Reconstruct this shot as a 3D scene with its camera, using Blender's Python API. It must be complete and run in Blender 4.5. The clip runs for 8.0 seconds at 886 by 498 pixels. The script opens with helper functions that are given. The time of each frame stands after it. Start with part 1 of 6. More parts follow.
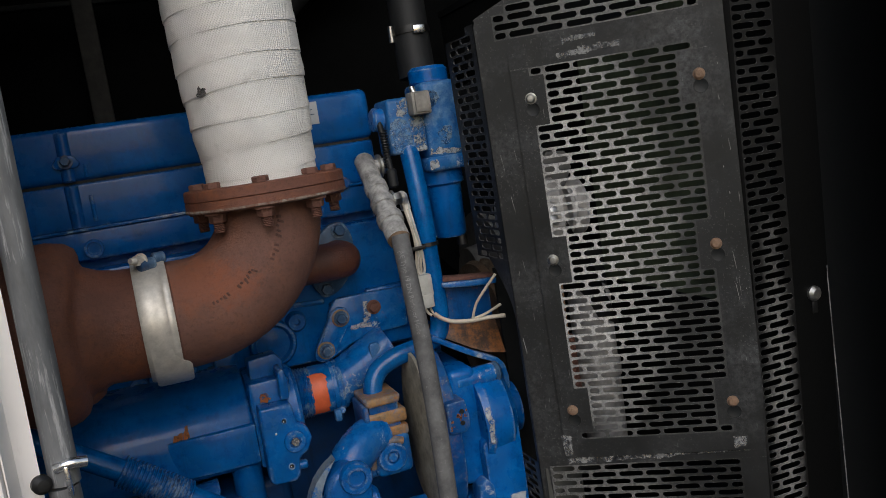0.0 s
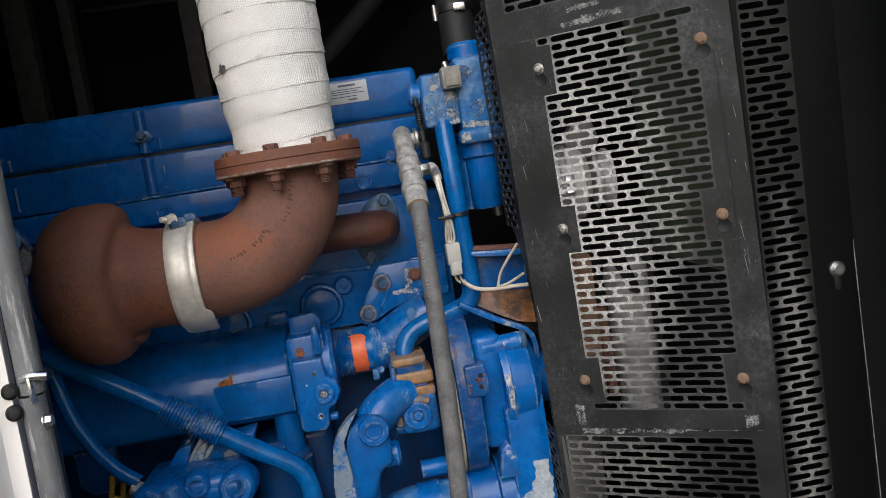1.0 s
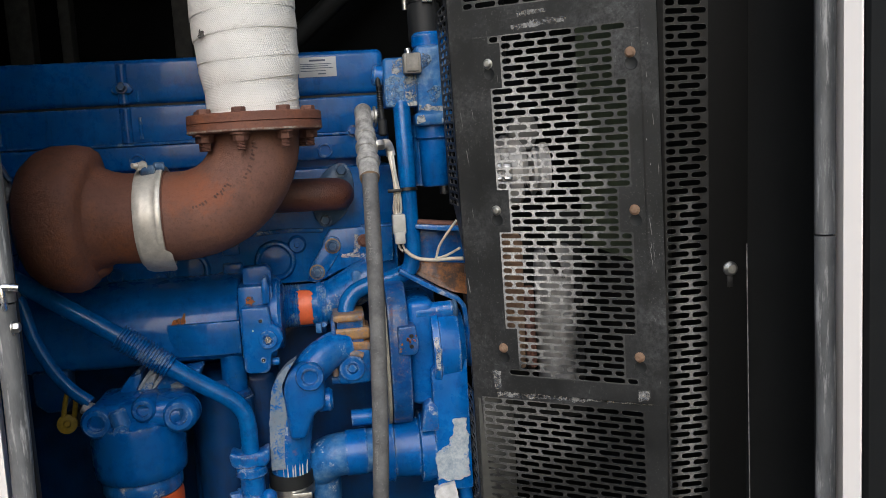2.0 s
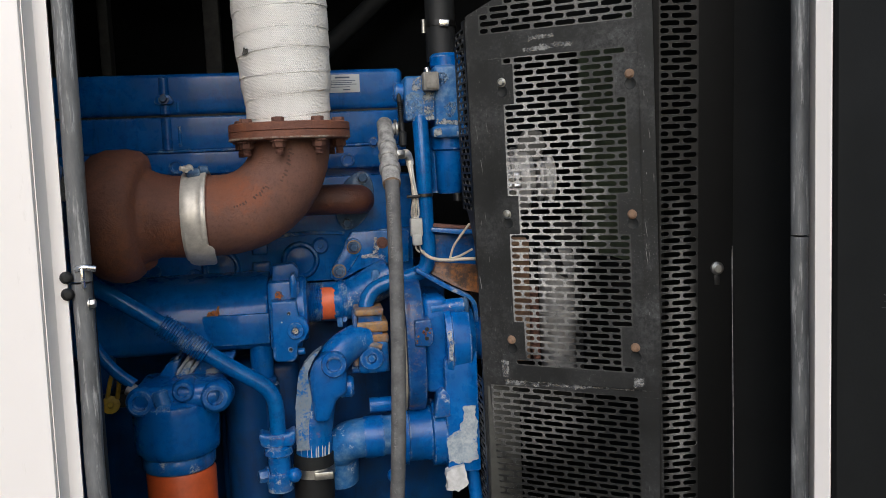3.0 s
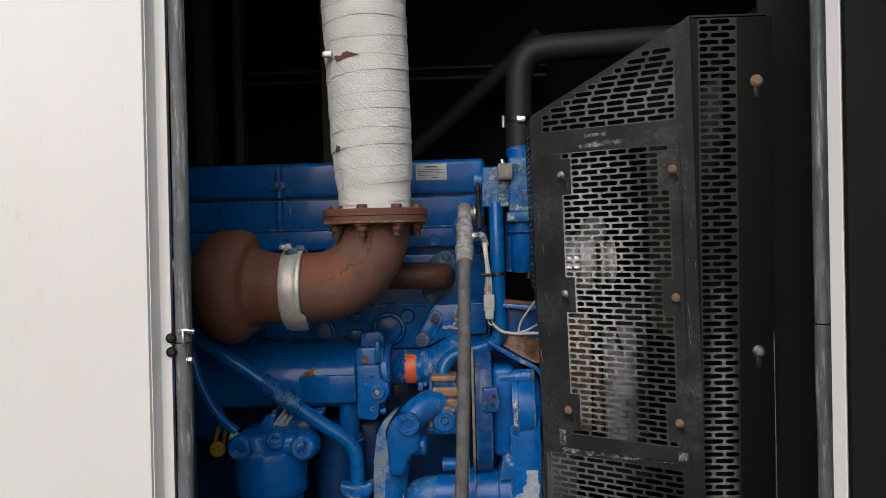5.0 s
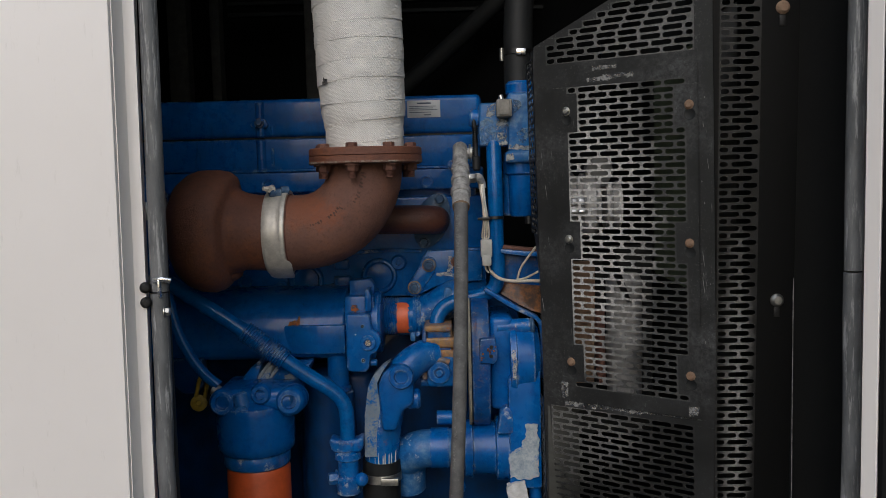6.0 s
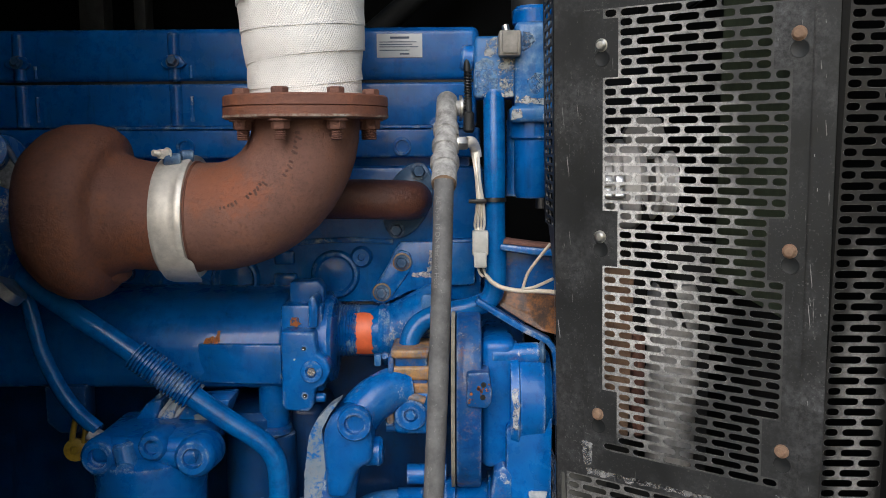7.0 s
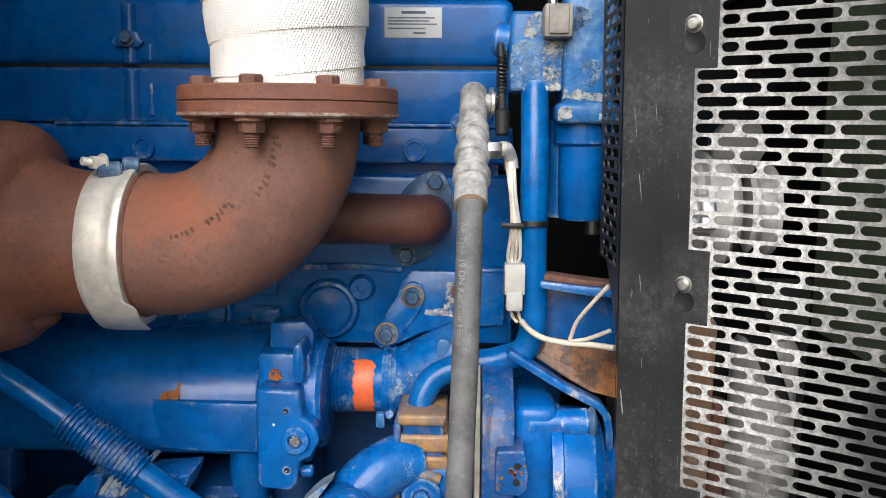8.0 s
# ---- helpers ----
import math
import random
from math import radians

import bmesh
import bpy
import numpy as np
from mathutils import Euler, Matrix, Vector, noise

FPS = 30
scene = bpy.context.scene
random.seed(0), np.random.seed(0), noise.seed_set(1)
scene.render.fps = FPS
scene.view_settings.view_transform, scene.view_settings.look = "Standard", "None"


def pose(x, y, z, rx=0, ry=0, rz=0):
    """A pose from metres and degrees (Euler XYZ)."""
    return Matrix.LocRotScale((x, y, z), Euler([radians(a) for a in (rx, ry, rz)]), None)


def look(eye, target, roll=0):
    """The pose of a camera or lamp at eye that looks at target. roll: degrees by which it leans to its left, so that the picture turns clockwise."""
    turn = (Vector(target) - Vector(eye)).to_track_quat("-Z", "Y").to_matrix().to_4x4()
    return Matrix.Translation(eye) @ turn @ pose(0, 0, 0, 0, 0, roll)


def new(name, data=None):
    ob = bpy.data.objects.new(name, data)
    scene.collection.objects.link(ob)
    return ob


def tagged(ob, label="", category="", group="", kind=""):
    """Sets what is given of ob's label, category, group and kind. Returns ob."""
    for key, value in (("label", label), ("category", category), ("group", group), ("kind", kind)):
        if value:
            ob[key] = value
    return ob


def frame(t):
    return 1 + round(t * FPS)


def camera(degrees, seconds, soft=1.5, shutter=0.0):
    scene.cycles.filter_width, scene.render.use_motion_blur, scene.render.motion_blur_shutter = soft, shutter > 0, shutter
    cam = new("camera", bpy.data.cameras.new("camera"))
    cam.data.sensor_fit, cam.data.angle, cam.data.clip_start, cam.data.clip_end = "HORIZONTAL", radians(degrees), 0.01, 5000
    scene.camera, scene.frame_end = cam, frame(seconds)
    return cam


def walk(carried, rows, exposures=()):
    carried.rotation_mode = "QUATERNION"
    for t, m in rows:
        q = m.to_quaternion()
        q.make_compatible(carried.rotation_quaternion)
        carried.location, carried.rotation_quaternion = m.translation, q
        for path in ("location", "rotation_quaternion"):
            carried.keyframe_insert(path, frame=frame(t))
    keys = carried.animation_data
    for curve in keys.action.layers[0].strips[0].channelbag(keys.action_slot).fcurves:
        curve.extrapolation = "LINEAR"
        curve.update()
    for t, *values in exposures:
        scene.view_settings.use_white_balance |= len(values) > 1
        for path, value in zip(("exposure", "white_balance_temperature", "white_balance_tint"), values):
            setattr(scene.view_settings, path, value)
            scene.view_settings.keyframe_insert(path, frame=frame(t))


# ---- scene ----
cam = camera(54.6, 8.0, soft=0.9)
PATH = [
    (0, (-0.002, -0.019, 1.517), (0.639, 1.857, 1.252), -8.8),
    (0.5, (0.151, -0.063, 1.47), (0.51, 1.893, 1.253), -10.1),
    (1, (0.258, -0.14, 1.441), (0.448, 1.84, 1.229), -9.1),
    (1.5, (0.286, -0.212, 1.448), (0.476, 1.765, 1.216), -5.8),
    (2, (0.293, -0.288, 1.429), (0.541, 1.68, 1.174), -3.3),
    (2.2, (0.256, -0.313, 1.417), (0.513, 1.653, 1.155), -2.9),
    (3.3, (0.225, -0.464, 1.406), (0.5, 1.509, 1.233), -2.4),
    (3.5, (0.276, -0.469, 1.404), (0.559, 1.505, 1.248), -2.6),
    (4, (0.367, -0.514, 1.404), (0.533, 1.475, 1.28), -2.5),
    (4.5, (0.381, -0.607, 1.428), (0.358, 1.392, 1.367), -1.8),
    (4.7, (0.386, -0.632, 1.432), (0.312, 1.366, 1.396), -1.5),
    (5.8, (0.381, -0.585, 1.44), (0.314, 1.41, 1.322), -1.5),
    (6, (0.35, -0.512, 1.428), (0.32, 1.481, 1.261), -1.4),
    (6.5, (0.329, -0.262, 1.385), (0.345, 1.723, 1.137), -0.8),
    (7, (0.394, 0.026, 1.429), (0.34, 2.01, 1.177), -0.3),
    (7.5, (0.412, 0.198, 1.47), (0.327, 2.183, 1.238), -0.0),
    (8, (0.363, 0.325, 1.454), (0.299, 2.303, 1.165), 0.5),
]
EXPOSURES = [(0.0, -0.46), (0.5, 0.06), (1.0, 0.22), (1.5, 0.22), (2.0, 0.16), (3.5, -0.12), (3.8, -0.20), (4.0, -0.08), (4.5, -0.18), (5.2, -0.36), (6.0, -0.65), (6.5, -0.62), (7.0, 0.32), (7.5, 0.88), (8.0, 0.95)]
walk(cam, [(t, look(eye, target, roll)) for t, eye, target, roll in PATH], EXPOSURES)

# ---- world and light ----
world = bpy.data.worlds.new("sky")
scene.world = world
world.use_nodes = True
wn = world.node_tree
wn.nodes.clear()
w_out = wn.nodes.new("ShaderNodeOutputWorld")
w_bg = wn.nodes.new("ShaderNodeBackground")
w_sky = wn.nodes.new("ShaderNodeTexSky")
w_sky.sky_type = "NISHITA"
w_sky.sun_disc = False
w_sky.sun_elevation = radians(36)
w_sky.sun_rotation = radians(191)
w_sky.dust_density = 2.5
w_sky.air_density = 1.6
w_bg.inputs[1].default_value = 0.14
wn.links.new(w_sky.outputs[0], w_bg.inputs[0])
wn.links.new(w_bg.outputs[0], w_out.inputs[0])

sun_data = bpy.data.lights.new("sun", "SUN")
sun_data.energy = 1.9
sun_data.angle = radians(50)
sun_data.color = (0.88, 0.93, 1.06)
sun = new("sun", sun_data)
sun.matrix_world = look((-1.0, -3.6, 4.6), (0.2, 1.0, 1.2))


# ---- materials ----
class Nodes:
    """A small builder for node materials."""

    def __init__(self, name):
        self.mat = bpy.data.materials.new(name)
        self.mat.use_nodes = True
        self.tree = self.mat.node_tree
        self.tree.nodes.clear()
        self.out = self.add("ShaderNodeOutputMaterial")
        self.bsdf = self.add("ShaderNodeBsdfPrincipled")
        self.link(self.bsdf.outputs[0], self.out.inputs[0])
        self.coord = self.add("ShaderNodeTexCoord").outputs["Object"]

    def add(self, kind):
        return self.tree.nodes.new(kind)

    def link(self, a, b):
        self.tree.links.new(a, b)

    def noise(self, scale, detail=4, rough=0.6, stretch=None):
        n = self.add("ShaderNodeTexNoise")
        n.inputs["Scale"].default_value = scale
        n.inputs["Detail"].default_value = detail
        n.inputs["Roughness"].default_value = rough
        src = self.coord
        if stretch:
            m = self.add("ShaderNodeMapping")
            m.inputs["Scale"].default_value = stretch
            self.link(src, m.inputs[0])
            src = m.outputs[0]
        self.link(src, n.inputs[0])
        return n.outputs[0]

    def ramp(self, fac, lo, hi, a=(0, 0, 0, 1), b=(1, 1, 1, 1)):
        r = self.add("ShaderNodeValToRGB")
        r.color_ramp.elements[0].position, r.color_ramp.elements[1].position = lo, hi
        r.color_ramp.elements[0].color, r.color_ramp.elements[1].color = a, b
        self.link(fac, r.inputs[0])
        return r.outputs[0]

    def mix(self, fac, a, b):
        m = self.add("ShaderNodeMix")
        m.data_type = "RGBA"
        for sock, v in ((m.inputs[0], fac), (m.inputs[6], a), (m.inputs[7], b)):
            if isinstance(v, (int, float, tuple)):
                sock.default_value = v
            else:
                self.link(v, sock)
        return m.outputs[2]

    def maths(self, op, a, b=0.0):
        m = self.add("ShaderNodeMath")
        m.operation = op
        for sock, v in ((m.inputs[0], a), (m.inputs[1], b)):
            if isinstance(v, (int, float)):
                sock.default_value = v
            else:
                self.link(v, sock)
        return m.outputs[0]

    def bump(self, height, strength=0.3, distance=0.001):
        b = self.add("ShaderNodeBump")
        b.inputs["Strength"].default_value = strength
        b.inputs["Distance"].default_value = distance
        self.link(height, b.inputs["Height"])
        prev = self.bsdf.inputs["Normal"].links
        if prev:
            self.link(prev[0].from_socket, b.inputs["Normal"])
        self.link(b.outputs[0], self.bsdf.inputs["Normal"])

    def edges(self, radius):
        """1 on worn outer and inner edges, 0 on flat faces."""
        bev = self.add("ShaderNodeBevel")
        bev.samples = 4
        bev.inputs["Radius"].default_value = radius
        geo = self.add("ShaderNodeNewGeometry")
        dot = self.add("ShaderNodeVectorMath")
        dot.operation = "DOT_PRODUCT"
        self.link(bev.outputs[0], dot.inputs[0])
        self.link(geo.outputs["Normal"], dot.inputs[1])
        return self.maths("SUBTRACT", 1.0, dot.outputs["Value"])

    def base(self, v):
        self.put("Base Color", v)

    def put(self, key, v):
        if isinstance(v, (int, float, tuple)):
            self.bsdf.inputs[key].default_value = v
        else:
            self.link(v, self.bsdf.inputs[key])


def rgb(r, g, b):
    return (r, g, b, 1.0)


def flaky(mat, scale, lo, hi):
    """Breaks a thin film up into flecks, so that what lies under it shows through."""
    tree = mat.node_tree
    bsdf = [nd for nd in tree.nodes if nd.bl_idname == "ShaderNodeBsdfPrincipled"][0]
    coord = [nd for nd in tree.nodes if nd.bl_idname == "ShaderNodeTexCoord"][0]
    grain = tree.nodes.new("ShaderNodeTexNoise")
    grain.inputs["Scale"].default_value, grain.inputs["Detail"].default_value, grain.inputs["Roughness"].default_value = scale, 6, 0.75
    span = tree.nodes.new("ShaderNodeMapRange")
    span.inputs["From Min"].default_value, span.inputs["From Max"].default_value = lo, hi
    tree.links.new(coord.outputs["Object"], grain.inputs[0])
    tree.links.new(grain.outputs[0], span.inputs[0])
    tree.links.new(span.outputs[0], bsdf.inputs["Alpha"])
    return mat


def worn_paint(name, col, col2, chip, chip_lo, chip_hi, rough=0.33, dirt=rgb(0.010, 0.020, 0.042), dirt_lo=0.55, rusty=0.0, rust_col=rgb(0.20, 0.085, 0.03), pale=0.45, edge=0.8, pale_col=rgb(0.085, 0.20, 0.36)):
    """Enamel with grime, chalky rubbed patches, worn edges and, where asked, rust stains."""
    n = Nodes(name)
    tone = n.ramp(n.noise(7, 5), 0.3, 0.7, col, col2)
    deep = n.ramp(n.noise(46, 6, 0.75), 0.34, 0.60, rgb(0.42, 0.52, 0.60), rgb(0.96, 0.97, 0.97))
    mm = n.add("ShaderNodeMix")
    mm.data_type, mm.blend_type = "RGBA", "MULTIPLY"
    mm.inputs[0].default_value = 1.0
    n.link(tone, mm.inputs[6])
    n.link(deep, mm.inputs[7])
    grime = n.ramp(n.noise(23, 7, 0.75), dirt_lo - 0.06, dirt_lo + 0.16)
    c = n.mix(n.maths("MULTIPLY", grime, 0.58), mm.outputs[2], dirt)
    runs = n.ramp(n.noise(30, 5, 0.7, (1.6, 1.6, 0.22)), 0.56, 0.74)
    c = n.mix(n.maths("MULTIPLY", runs, 0.45), c, dirt)
    soft = n.maths("MULTIPLY", n.ramp(n.noise(11, 6, 0.75), chip_lo - 0.06, chip_hi + 0.10), n.ramp(n.noise(55, 5, 0.75), 0.36, 0.66))
    c = n.mix(n.maths("MULTIPLY", soft, pale), c, pale_col)
    mask = n.maths("MULTIPLY", n.ramp(n.noise(17, 6, 0.75), chip_lo + 0.04, chip_hi + 0.04), n.ramp(n.noise(95, 4, 0.8), 0.46, 0.56))
    c = n.mix(mask, c, chip)
    if rusty:
        st = n.ramp(n.noise(19, 6, 0.8), 0.60 - 0.14 * rusty, 0.76 - 0.14 * rusty)
        c = n.mix(n.maths("MULTIPLY", st, rusty), c, rust_col)
        core = n.maths("MULTIPLY", n.ramp(n.noise(26, 6, 0.8), 0.58 - 0.06 * rusty, 0.68 - 0.06 * rusty), n.ramp(n.noise(140, 4, 0.8), 0.40, 0.58))
        c = n.mix(n.maths("MULTIPLY", core, rusty), c, rgb(0.26, 0.10, 0.035))
    rim = n.edges(0.007)
    worn = n.maths("MULTIPLY", n.ramp(rim, 0.004, 0.045), n.ramp(n.noise(42, 6, 0.8), 0.49, 0.60))
    c = n.mix(n.maths("MULTIPLY", worn, edge), c, rgb(0.24, 0.33, 0.43))
    stain = n.maths("MULTIPLY", n.ramp(rim, 0.005, 0.06), n.ramp(n.noise(31, 6, 0.8, (1.0, 1.3, 0.9)), 0.56, 0.66))
    c = n.mix(n.maths("MULTIPLY", stain, 0.75), c, rgb(0.17, 0.085, 0.04) if rusty else rgb(0.05, 0.05, 0.055))
    n.base(c)
    n.put("Roughness", n.ramp(n.noise(26, 5), 0.3, 0.75, (rough - 0.07,) * 3 + (1,), (rough + 0.21,) * 3 + (1,)))
    n.put("Specular IOR Level", 0.20)
    n.put("Coat Weight", 0.24)
    n.put("Coat Roughness", 0.07)
    n.bump(n.noise(120, 5, 0.7), 0.34, 0.0010)
    n.bump(n.noise(24, 3), 0.28, 0.0024)
    n.bump(mask, 0.5, 0.0006)
    return n.mat


BLUE = worn_paint("blue_engine_paint", rgb(0.0, 0.106, 0.382), rgb(0.0, 0.138, 0.470), rgb(0.34, 0.37, 0.40), 0.66, 0.72, 0.24)
BLUE_WORN = worn_paint("blue_paint_chalky", rgb(0.0, 0.110, 0.380), rgb(0.0, 0.148, 0.478), rgb(0.40, 0.43, 0.45), 0.53, 0.59, 0.24, rusty=0.32, pale=0.6, edge=0.95)
BLUE_RUSTY = worn_paint("blue_paint_rust_stained", rgb(0.001, 0.074, 0.28), rgb(0.008, 0.11, 0.34), rgb(0.36, 0.36, 0.34), 0.56, 0.62, 0.36, rusty=0.6, rust_col=rgb(0.20, 0.15, 0.10))
# grimy blue for low, set-back parts, their shade darkened into the colour
BLUE_SHADED = worn_paint("blue_paint_grimy_shaded", rgb(0.0, 0.060, 0.22), rgb(0.0, 0.085, 0.29), rgb(0.20, 0.22, 0.24), 0.66, 0.72, 0.42, dirt=rgb(0.012, 0.012, 0.013), dirt_lo=0.44)
FLAKED = worn_paint("flaked_white_over_blue", rgb(0.36, 0.40, 0.44), rgb(0.50, 0.52, 0.53), rgb(0.0, 0.12, 0.38), 0.50, 0.56, 0.6, dirt_lo=0.62, pale=0.3, edge=0.2)
BLUE_CHALK = worn_paint("blue_paint_flaking_chalky", rgb(0.005, 0.12, 0.36), rgb(0.02, 0.16, 0.42), rgb(0.52, 0.54, 0.55), 0.53, 0.60, 0.4, pale=0.75, edge=1.0, pale_col=rgb(0.26, 0.40, 0.52))
FLAKED_GREY = worn_paint("flaked_grey_over_blue", rgb(0.20, 0.25, 0.30), rgb(0.34, 0.37, 0.40), rgb(0.0, 0.11, 0.36), 0.46, 0.54, 0.6, dirt_lo=0.58, pale=0.4, edge=0.2)
OCHRE = worn_paint("ochre_rust_over_blue", rgb(0.22, 0.13, 0.06), rgb(0.36, 0.23, 0.115), rgb(0.04, 0.12, 0.28), 0.45, 0.55, 0.5, rusty=1.0, rust_col=rgb(0.36, 0.19, 0.07), edge=0.5)
STREAK = worn_paint("rust_streaked_blue", rgb(0.075, 0.045, 0.03), rgb(0.13, 0.06, 0.03), rgb(0.06, 0.12, 0.22), 0.56, 0.62, 0.5, rusty=1.0, rust_col=rgb(0.27, 0.105, 0.03), pale=0.1, edge=0.15)
BLUE_CLEAN = worn_paint("blue_hose_paint", rgb(0.0, 0.105, 0.34), rgb(0.0, 0.125, 0.40), rgb(0.3, 0.33, 0.36), 0.75, 0.8, 0.14, dirt_lo=0.64)


def rust(name, a, b, c, rough=0.85, fine=220):
    n = Nodes(name)
    tone = n.ramp(n.noise(11, 6, 0.65), 0.35, 0.68, a, b)
    spots = n.maths("MULTIPLY", n.ramp(n.noise(8, 6, 0.7), 0.43, 0.60), n.ramp(n.noise(60, 6, 0.8), 0.40, 0.60))
    pits = n.ramp(n.noise(170, 5, 0.8), 0.36, 0.50, rgb(1, 1, 1), rgb(0, 0, 0))
    tint = n.mix(n.maths("MULTIPLY", spots, 0.75), tone, c)
    n.base(n.mix(n.maths("MULTIPLY", pits, 0.42), tint, tuple(x * 0.45 for x in a[:3]) + (1,)))
    n.put("Roughness", rough)
    n.bump(n.noise(fine * 2.2, 4, 0.7), 0.6, 0.0009)
    n.bump(n.noise(fine, 5, 0.7), 0.55, 0.0014)
    n.bump(n.noise(100, 3), 0.40, 0.0022)
    n.bump(n.noise(45, 4), 0.35, 0.003)
    n.bump(n.noise(78, 6, 0.8), 0.5, 0.0035)
    return n.mat


def stained_rust(name, a, b, c, spots, stain):
    """Rust with fresher orange blooms round the given spots (x, y, z, radius) of the part's own space."""
    mat = rust(name, a, b, c, 0.70)
    tree = mat.node_tree
    bsdf = [nd for nd in tree.nodes if nd.bl_idname == "ShaderNodeBsdfPrincipled"][0]
    coord = [nd for nd in tree.nodes if nd.bl_idname == "ShaderNodeTexCoord"][0]
    grain = tree.nodes.new("ShaderNodeTexNoise")
    grain.inputs["Scale"].default_value, grain.inputs["Detail"].default_value, grain.inputs["Roughness"].default_value = 48, 8, 0.82
    tree.links.new(coord.outputs["Object"], grain.inputs[0])
    for x, y, z, r in spots:
        far = tree.nodes.new("ShaderNodeVectorMath")
        far.operation = "DISTANCE"
        far.inputs[1].default_value = (x, y, z)
        tree.links.new(coord.outputs["Object"], far.inputs[0])
        wob = tree.nodes.new("ShaderNodeMath")
        wob.operation = "MULTIPLY_ADD"
        wob.inputs[1].default_value = -r * 2.4
        tree.links.new(grain.outputs[0], wob.inputs[0])
        tree.links.new(far.outputs["Value"], wob.inputs[2])
        ramp = tree.nodes.new("ShaderNodeMapRange")
        ramp.inputs["From Min"].default_value, ramp.inputs["From Max"].default_value = -r * 0.25, -r * 0.75
        ramp.inputs["To Max"].default_value = 0.62
        tree.links.new(wob.outputs[0], ramp.inputs[0])
        mix = tree.nodes.new("ShaderNodeMix")
        mix.data_type = "RGBA"
        tree.links.new(ramp.outputs[0], mix.inputs[0])
        tree.links.new(bsdf.inputs["Base Color"].links[0].from_socket, mix.inputs[6])
        mix.inputs[7].default_value = stain
        tree.links.new(mix.outputs[2], bsdf.inputs["Base Color"])
    return mat


RUST_ELBOW = stained_rust("rusted_elbow_iron", rgb(0.140, 0.066, 0.049), rgb(0.200, 0.096, 0.070), rgb(0.23, 0.090, 0.045), ((-0.120, -0.062, 0.122, 0.055), (-0.075, -0.070, 0.110, 0.040)), rgb(0.25, 0.078, 0.034))
RUST = rust("rusted_cast_iron", rgb(0.130, 0.051, 0.033), rgb(0.200, 0.078, 0.049), rgb(0.26, 0.088, 0.034), 0.66)
# darker rust: the elbow's shadow on the runner is put into its colour
RUST_SHADED = rust("shaded_rusted_iron", rgb(0.070, 0.028, 0.020), rgb(0.115, 0.044, 0.030), rgb(0.15, 0.048, 0.022), 0.48)
RUST_BOLT = rust("rusted_bolt", rgb(0.11, 0.048, 0.036), rgb(0.17, 0.075, 0.053), rgb(0.22, 0.11, 0.075), 0.8, 400)
RUST_PALE = rust("pale_rust_bolt", rgb(0.19, 0.115, 0.072), rgb(0.28, 0.19, 0.125), rgb(0.24, 0.10, 0.05), 0.75, 500)
RUST_SPOT = flaky(rust("bright_rust_spot", rgb(0.34, 0.105, 0.022), rgb(0.20, 0.070, 0.022), rgb(0.42, 0.15, 0.035), 0.9, 300), 150, 0.36, 0.50)
RUST_ORANGE = rust("ochre_rust", rgb(0.17, 0.09, 0.04), rgb(0.11, 0.085, 0.065), rgb(0.24, 0.19, 0.13), 0.85, 300)


def chalky_rust():
    n = Nodes("rust_with_pale_scale")
    tone = n.ramp(n.noise(14, 6), 0.35, 0.68, rgb(0.13, 0.055, 0.035), rgb(0.18, 0.08, 0.05))
    sc = n.maths("MULTIPLY", n.ramp(n.noise(14, 5, 0.7), 0.38, 0.54), n.ramp(n.noise(90, 5, 0.8), 0.40, 0.54))
    n.base(n.mix(n.maths("MULTIPLY", sc, 0.8), tone, rgb(0.36, 0.35, 0.30)))
    n.put("Roughness", 0.85)
    n.bump(n.noise(200, 5, 0.7), 0.5, 0.0012)
    return n.mat


RUST_SCALE = chalky_rust()


def metal(name, col, rough, var=0.2, met=1.0):
    n = Nodes(name)
    d = tuple(x * (1 - var * 2) for x in col[:3]) + (1,)
    n.base(n.ramp(n.noise(60, 5, 0.7), 0.35, 0.65, d, col))
    n.put("Metallic", met)
    n.put("Roughness", n.ramp(n.noise(90, 4), 0.3, 0.7, (rough - 0.08,) * 3 + (1,), (rough + 0.15,) * 3 + (1,)))
    n.bump(n.noise(300, 3), 0.2, 0.0004)
    return n.mat


ZINC = metal("zinc_plated_steel", rgb(0.62, 0.61, 0.57), 0.38)
CLAMP = metal("aged_clamp_steel", rgb(0.74, 0.70, 0.63), 0.42, 0.14, 0.45)
CAST_GREY = metal("crimped_steel", rgb(0.46, 0.455, 0.44), 0.55, 0.32, 0.15)
STEEL_DARK = metal("dark_steel", rgb(0.06, 0.06, 0.06), 0.5, 0.2)

TERMINAL = metal("polished_terminal", rgb(0.92, 0.92, 0.92), 0.34, 0.04)
SHINY = metal("bright_steel", rgb(0.85, 0.85, 0.86), 0.2, 0.08)


